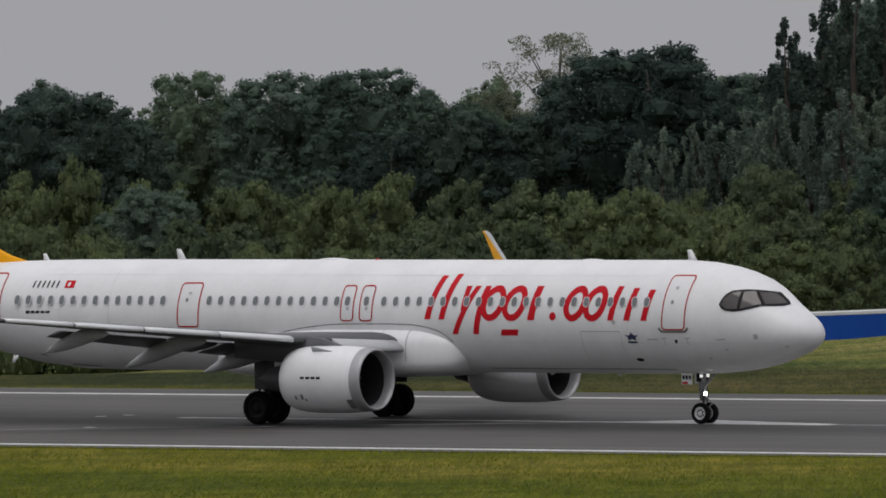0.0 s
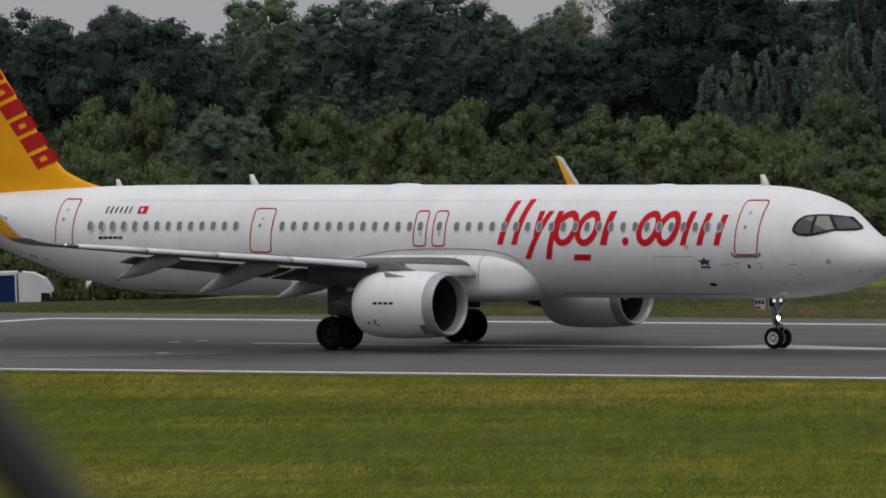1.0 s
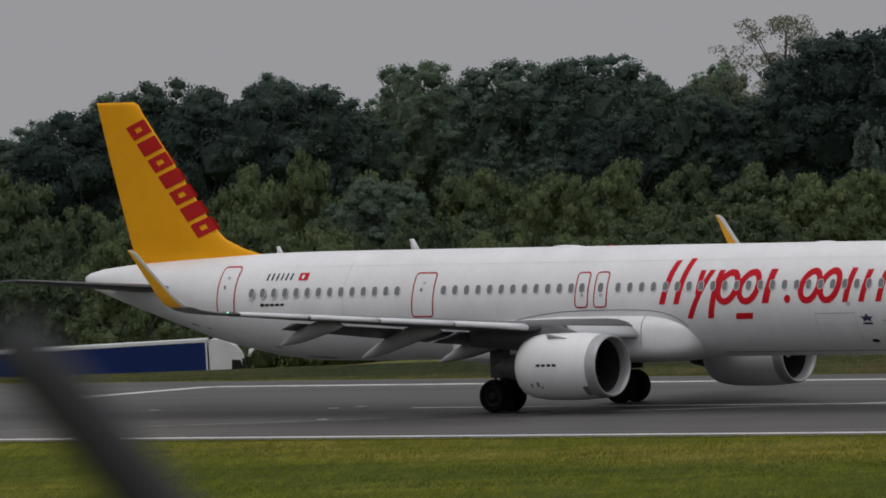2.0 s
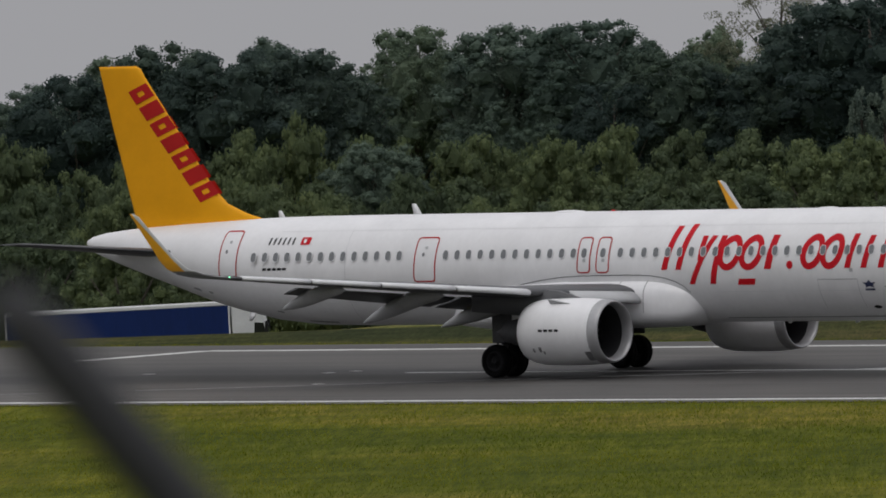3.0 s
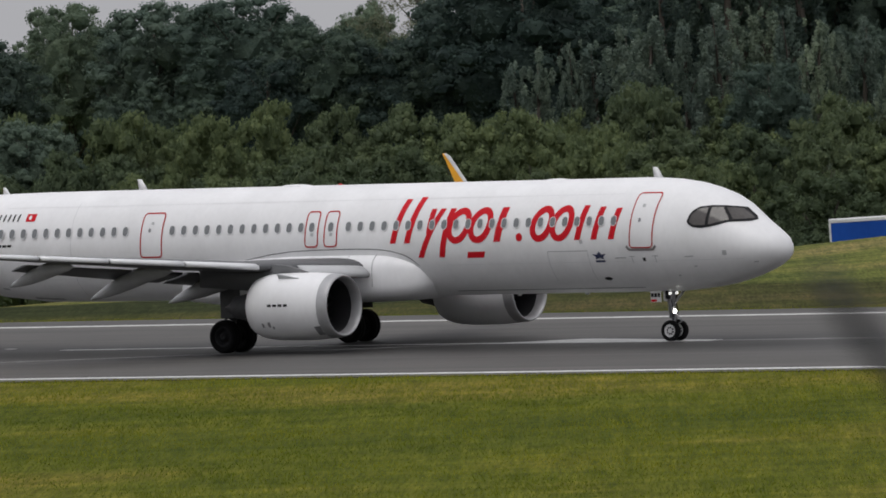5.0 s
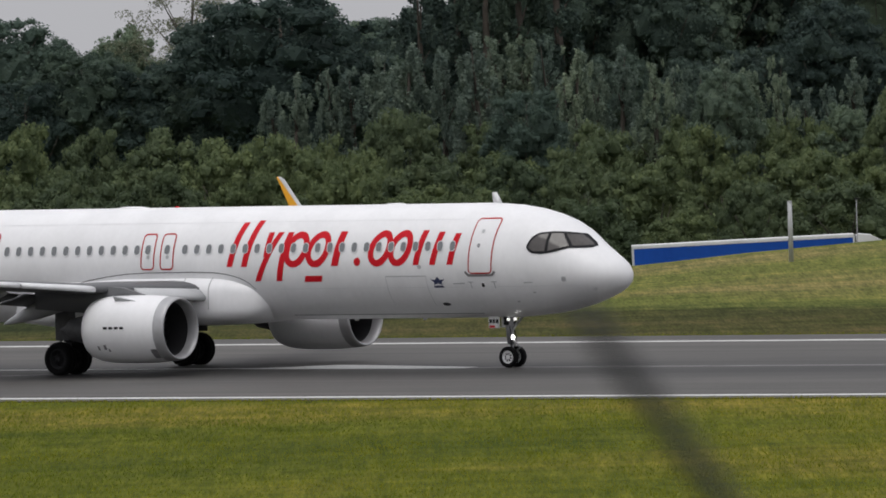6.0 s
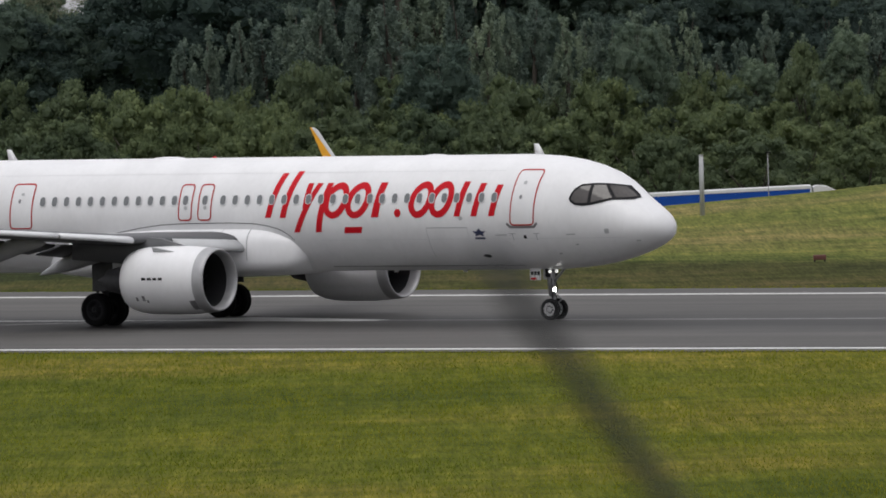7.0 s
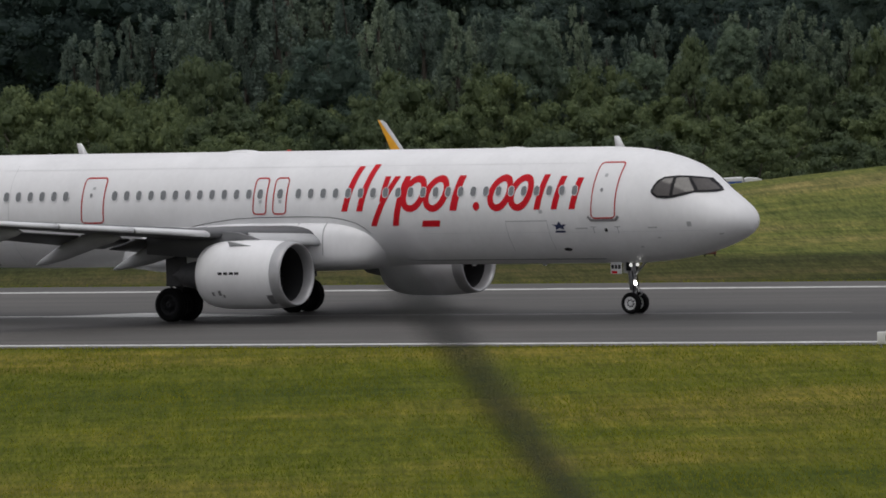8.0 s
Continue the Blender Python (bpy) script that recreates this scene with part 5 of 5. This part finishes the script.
def make_main_gear(side):
    y = side * 3.795
    bm = bmesh.new()
    tube(bm, [(-16.9, y, 0.58), (-16.88, y, 1.25)], [0.11, 0.12], 14)
    strut = part("main_strut", bm, M_GEARDARK, jet, "steel main gear strut")
    up = bmesh.new()
    tube(up, [(-16.88, y, 1.2), (-16.8, y - side * 0.05, 2.9)], [0.17, 0.2], 14)
    part("strut_housing", up, M_GEARDARK, strut)
    ax = bmesh.new()
    tube(ax, [(-16.9, y - 0.6, 0.585), (-16.9, y + 0.6, 0.585)], [0.09, 0.09], 12)
    part("axle", ax, M_GEARDARK, strut)
    br = bmesh.new()
    tube(br, [(-16.88, y, 1.35), (-16.9, y - side * 1.9, 2.3)], [0.07, 0.07], 8)
    part("side_brace", br, M_GEARDARK, strut)
    tl = bmesh.new()
    tube(tl, [(-17.0, y, 0.75), (-17.4, y, 1.05), (-17.02, y, 1.4)], [0.05, 0.05, 0.05], 8)
    part("torque_link", tl, M_GEARDARK, strut)
    dr = bmesh.new()
    box(dr, (-17.25, y + side * 0.26 - 0.02, 1.25), (-16.35, y + side * 0.26 + 0.02, 2.75), 0.015)
    part("gear_door", dr, M_GEARDARK, strut, "grey leg door")


make_main_gear(-1)
make_main_gear(1)


# ---------------------------------------------------------------- trucks on the road behind
def make_truck(curtain, label, length=13.6):
    truck = new("truck")
    tagged(truck, label, "truck", "trucks on the road")
    bm = bmesh.new()
    box(bm, (-length, -1.27, 1.20), (0.36, 1.27, 3.92), 0.05)
    body = part("trailer", bm, curtain, truck, "long curtain-sided trailer", smooth=False)
    rf = bmesh.new()
    box(rf, (-length - 0.02, -1.29, 3.80), (0.38, 1.29, 4.02), 0.04)
    part("trailer_roof", rf, M_TRUCKWHITE, body, "pale roof rail", smooth=False)
    for x in (-length - 0.03, 0.29):
        e = bmesh.new()
        box(e, (x, -1.29, 1.15), (x + 0.1, 1.29, 3.95), 0.02)
        part("end_frame", e, M_TRUCKWHITE, body, smooth=False)
    sk = bmesh.new()
    box(sk, (-length, -1.2, 0.95), (0, 1.2, 1.2), 0.02)
    part("chassis", sk, M_DARK, truck, smooth=False)
    for i in range(9):
        s = bmesh.new()
        x = -length + 0.8 + i * (length - 1.6) / 8
        box(s, (x - 0.03, -1.285, 1.25), (x + 0.03, 1.285, 3.8))
        part("strap", s, curtain, body, smooth=False)
    # cab
    cb = bmesh.new()
    side = [(0.50, 0.6), (2.55, 0.6), (2.75, 1.1), (2.72, 1.9), (2.50, 2.95), (2.15, 3.50), (1.4, 3.90), (0.7, 3.98), (0.50, 3.9)]
    loft(cb, [[(x, -1.22 + k * 0.0, z) for x, z in side] if k == 0 else [(x, 1.22, z) for x, z in side] for k in (0, 1)])
    cab = sharp(part("cab", cb, M_TRUCKWHITE, truck, "white sleeper cab"), 25)
    ws = bmesh.new()
    loft(ws, [[(2.735, -1.08, 1.95), (2.735, 1.08, 1.95), (2.75, 1.08, 1.97), (2.75, -1.08, 1.97)], [(2.48, -1.02, 2.80), (2.48, 1.02, 2.80), (2.50, 1.02, 2.82), (2.50, -1.02, 2.82)]])
    part("windscreen", ws, M_GLASS, cab, smooth=False)
    for s in (-1, 1):
        w = bmesh.new()
        ya, yb = sorted((s * 1.215, s * 1.232))
        loft(w, [[(1.85, ya, 2.0), (2.58, ya, 2.0), (2.45, ya, 2.6), (1.9, ya, 2.65)], [(1.85, yb, 2.0), (2.58, yb, 2.0), (2.45, yb, 2.6), (1.9, yb, 2.65)]])
        part("side_window", w, M_GLASS, cab, smooth=False)
        m = bmesh.new()
        box(m, (2.55, s * 1.42 - 0.1, 1.9), (2.72, s * 1.42 + 0.1, 2.7), 0.04)
        part("mirror", m, M_DARK, cab, smooth=False)
    for x in (1.9, -0.9, -length + 3.6, -length + 2.3, -length + 1.0):
        for y in (-1.08, 1.08):
            wheel = part("wheel", wheel_mesh(0.5, 0.32), M_TYRE, truck, "black truck tyre")
            wheel.location = (x, y, 0.5)
            part("rim", rim_mesh(0.5, 0.32), M_STEEL, wheel)
    return truck


truck_a = make_truck(M_TARPDARK, "articulated truck with a dark blue trailer and white cab")
truck_b = make_truck(M_TARP, "articulated truck with a bright blue trailer and white cab", 13.4)


# ---------------------------------------------------------------- posts and small things behind the runway
def make_post(name, x, y, h, r, label, lamp=False):
    post = new(name)
    bm = bmesh.new()
    tube(bm, [(0, 0, -0.5), (0, 0, h * 0.5), (0, 0, h)], [r, r, r * 0.95], 12)
    part("pole", bm, M_STEEL if lamp else M_POST, post)
    cap = bmesh.new()
    if lamp:
        box(cap, (-0.16, -0.05, h - 0.02), (0.22, 0.05, h + 0.06), 0.02)
        part("lamp_head", cap, M_DARK, post)
    else:
        tube(cap, [(0, 0, h), (0, 0, h + 0.03)], [r * 1.1, r * 0.9], 12)
        part("cap", cap, M_POST, post)
    post.matrix_basis = pose(x, y, ground_z(x, y))
    return tagged(post, label, "post")


make_post("marker_post", 17.2, 608, 2.65, 0.11, "plain pale grey post standing on the grass bank")
make_post("lamp_post", 27.7, 834, 6.4, 0.03, "thin dark lamp post beside the road", True)


def make_marker(u, n):
    ob = new("marker_box")
    bm = bmesh.new()
    box(bm, (-0.26, -0.12, 0.08), (0.26, 0.12, 0.28), 0.03)
    part("face", bm, M_ORANGE, ob)
    for x in (-0.2, 0.2):
        leg = bmesh.new()
        tube(leg, [(x, 0, -0.05), (x, 0, 0.13)], [0.03, 0.03], 8)
        part("leg", leg, M_DARK, ob)
    p = place(u, n)
    ob.matrix_basis = pose(p.x, p.y, ground_z(p.x, p.y))
    return tagged(ob, "low red-brown marker box on the far grass", "marker")


make_marker(-15.3, 56.5)


def make_sign(u, n):
    ob = new("runway_sign")
    bm = bmesh.new()
    box(bm, (-0.35, -0.1, 0.12), (0.35, 0.1, 0.52), 0.03)
    face = part("panel", bm, M_SIGN, ob)
    mk = bmesh.new()
    box(mk, (-0.08, -0.108, 0.24), (0.08, -0.1, 0.42))
    part("dark_bar", mk, M_DARK, face, smooth=False)
    for x in (-0.22, 0.22):
        leg = bmesh.new()
        tube(leg, [(x, 0, -0.05), (x, 0, 0.14)], [0.03, 0.03], 8)
        part("leg", leg, M_POST, ob)
    p = place(u, n)
    ob.matrix_basis = pose(p.x, p.y, ground_z(p.x, p.y))
    return tagged(ob, "small white sign board on the runway verge", "sign")


make_sign(45.8, -27.3)


# ---------------------------------------------------------------- the fence before the camera
FENCE_Y = 2.0


def make_fence():
    fence = new("wire_fence")
    top = EYE_Z - 0.145
    ground = ground_z(0, FENCE_Y)
    for x in (-1.4, 1.4):
        bm = bmesh.new()
        tube(bm, [(x, FENCE_Y + 0.03, ground - 0.3), (x, FENCE_Y + 0.03, top - 0.01)], [0.03, 0.03], 12)
        part("post", bm, M_POST, fence)
    bm = bmesh.new()
    tube(bm, [(-1.45, FENCE_Y, top), (1.45, FENCE_Y, top)], [0.012, 0.012], 10)
    part("rail", bm, M_POST, fence)
    # mesh below the rail
    verts_bm = bmesh.new()
    for i in range(-16, 17):
        for s in (-1, 1):
            x = i * 0.085
            tube(verts_bm, [(x, FENCE_Y + 0.004 * s, top), (x + s * 0.5, FENCE_Y + 0.004 * s, top - 0.5), (x + s * 0.02, FENCE_Y + 0.004 * s, top - 1.0)], [0.0015] * 3, 4)
    net = part("mesh", verts_bm, M_POST, fence, "chain-link mesh below the rail")
    tagged(net, kind="stuff")
    # two loose strand ends leaning over the rail: (x at the tip, height of the tip below the eye, lean, thickness)
    for (x0, z0), (x1, z1), r in (((-0.1475, -0.0505), (-0.0710, -0.1460), 0.0050), ((0.0240, -0.0570), (0.0865, -0.1460), 0.0019)):
        w = bmesh.new()
        pts = [(x0 + (x1 - x0) * k, FENCE_Y - 0.003, EYE_Z + z0 + (z1 - z0) * k) for k in (0, 0.06, 0.3, 0.6, 1.0)]
        tube(w, pts, [r * 0.6, r * 0.95, r, r, r], 10)
        part("strand", w, M_WIRE, fence, "dark loose wire end leaning over the rail")
    return tagged(fence, "wire fence with loose dark strand ends before the camera", "fence")


make_fence()


# ---------------------------------------------------------------- what moves
ROLL = [(0.0, -2.96), (0.5, -2.96), (1.0, -2.95), (1.5, -2.90), (2.0, -2.79), (2.6, -2.62), (3.3, -2.31), (3.5, -2.13), (4.0, -1.50), (4.6, -0.23), (5.3, 1.76), (5.5, 2.44), (6.0, 4.46), (6.5, 7.04), (7.0, 10.08), (7.5, 13.78), (8.0, 18.16)]


def rolled(t):
    """Metres along the runway at t seconds: a smooth curve through ROLL."""
    ts, ss = [r[0] for r in ROLL], [r[1] for r in ROLL]
    n = len(ts)
    slope = [0.0] * n
    for i in range(n):
        a, b = max(i - 1, 0), min(i + 1, n - 1)
        slope[i] = (ss[b] - ss[a]) / (ts[b] - ts[a])
    i = max(0, min(n - 2, int(np.searchsorted(ts, t, side="right")) - 1))
    h = ts[i + 1] - ts[i]
    k = (t - ts[i]) / h
    return ((2 * k ** 3 - 3 * k ** 2 + 1) * ss[i] + (k ** 3 - 2 * k ** 2 + k) * h * slope[i]
            + (-2 * k ** 3 + 3 * k ** 2) * ss[i + 1] + (k ** 3 - k ** 2) * h * slope[i + 1])


def truck_pose(x):
    return pose(x, 842, road_z(x) + 0.03, 0, -math.degrees(math.atan(0.0245)), 0)


def motions():
    steps = [k / 10 for k in range(81)]
    walk(jet, [(t, Matrix.Translation(place(rolled(t), 0, 0.03)) @ pose(0, 0, 0, 0, 0, -YAW)) for t in steps])
    fine = [k / 30 for k in range(241)]
    for ob, axle, r in wheels:
        walk(ob, [(t, Matrix.Translation(axle) @ pose(0, 0, 0, 0, math.degrees((rolled(t) - rolled(0)) / r), 0)) for t in fine])
    walk(truck_a, [(0.0, truck_pose(-53.6)), (1.0, truck_pose(-51.7)), (1.5, truck_pose(-50.7)), (3.5, truck_pose(-47.2)), (4.2, truck_pose(-46.1)), (8.0, truck_pose(-40.5))])
    walk(truck_b, [(0.0, truck_pose(11.0)), (5.5, truck_pose(26.0)), (6.5, truck_pose(28.9)), (7.0, truck_pose(30.3)), (8.0, truck_pose(32.9))])


motions()
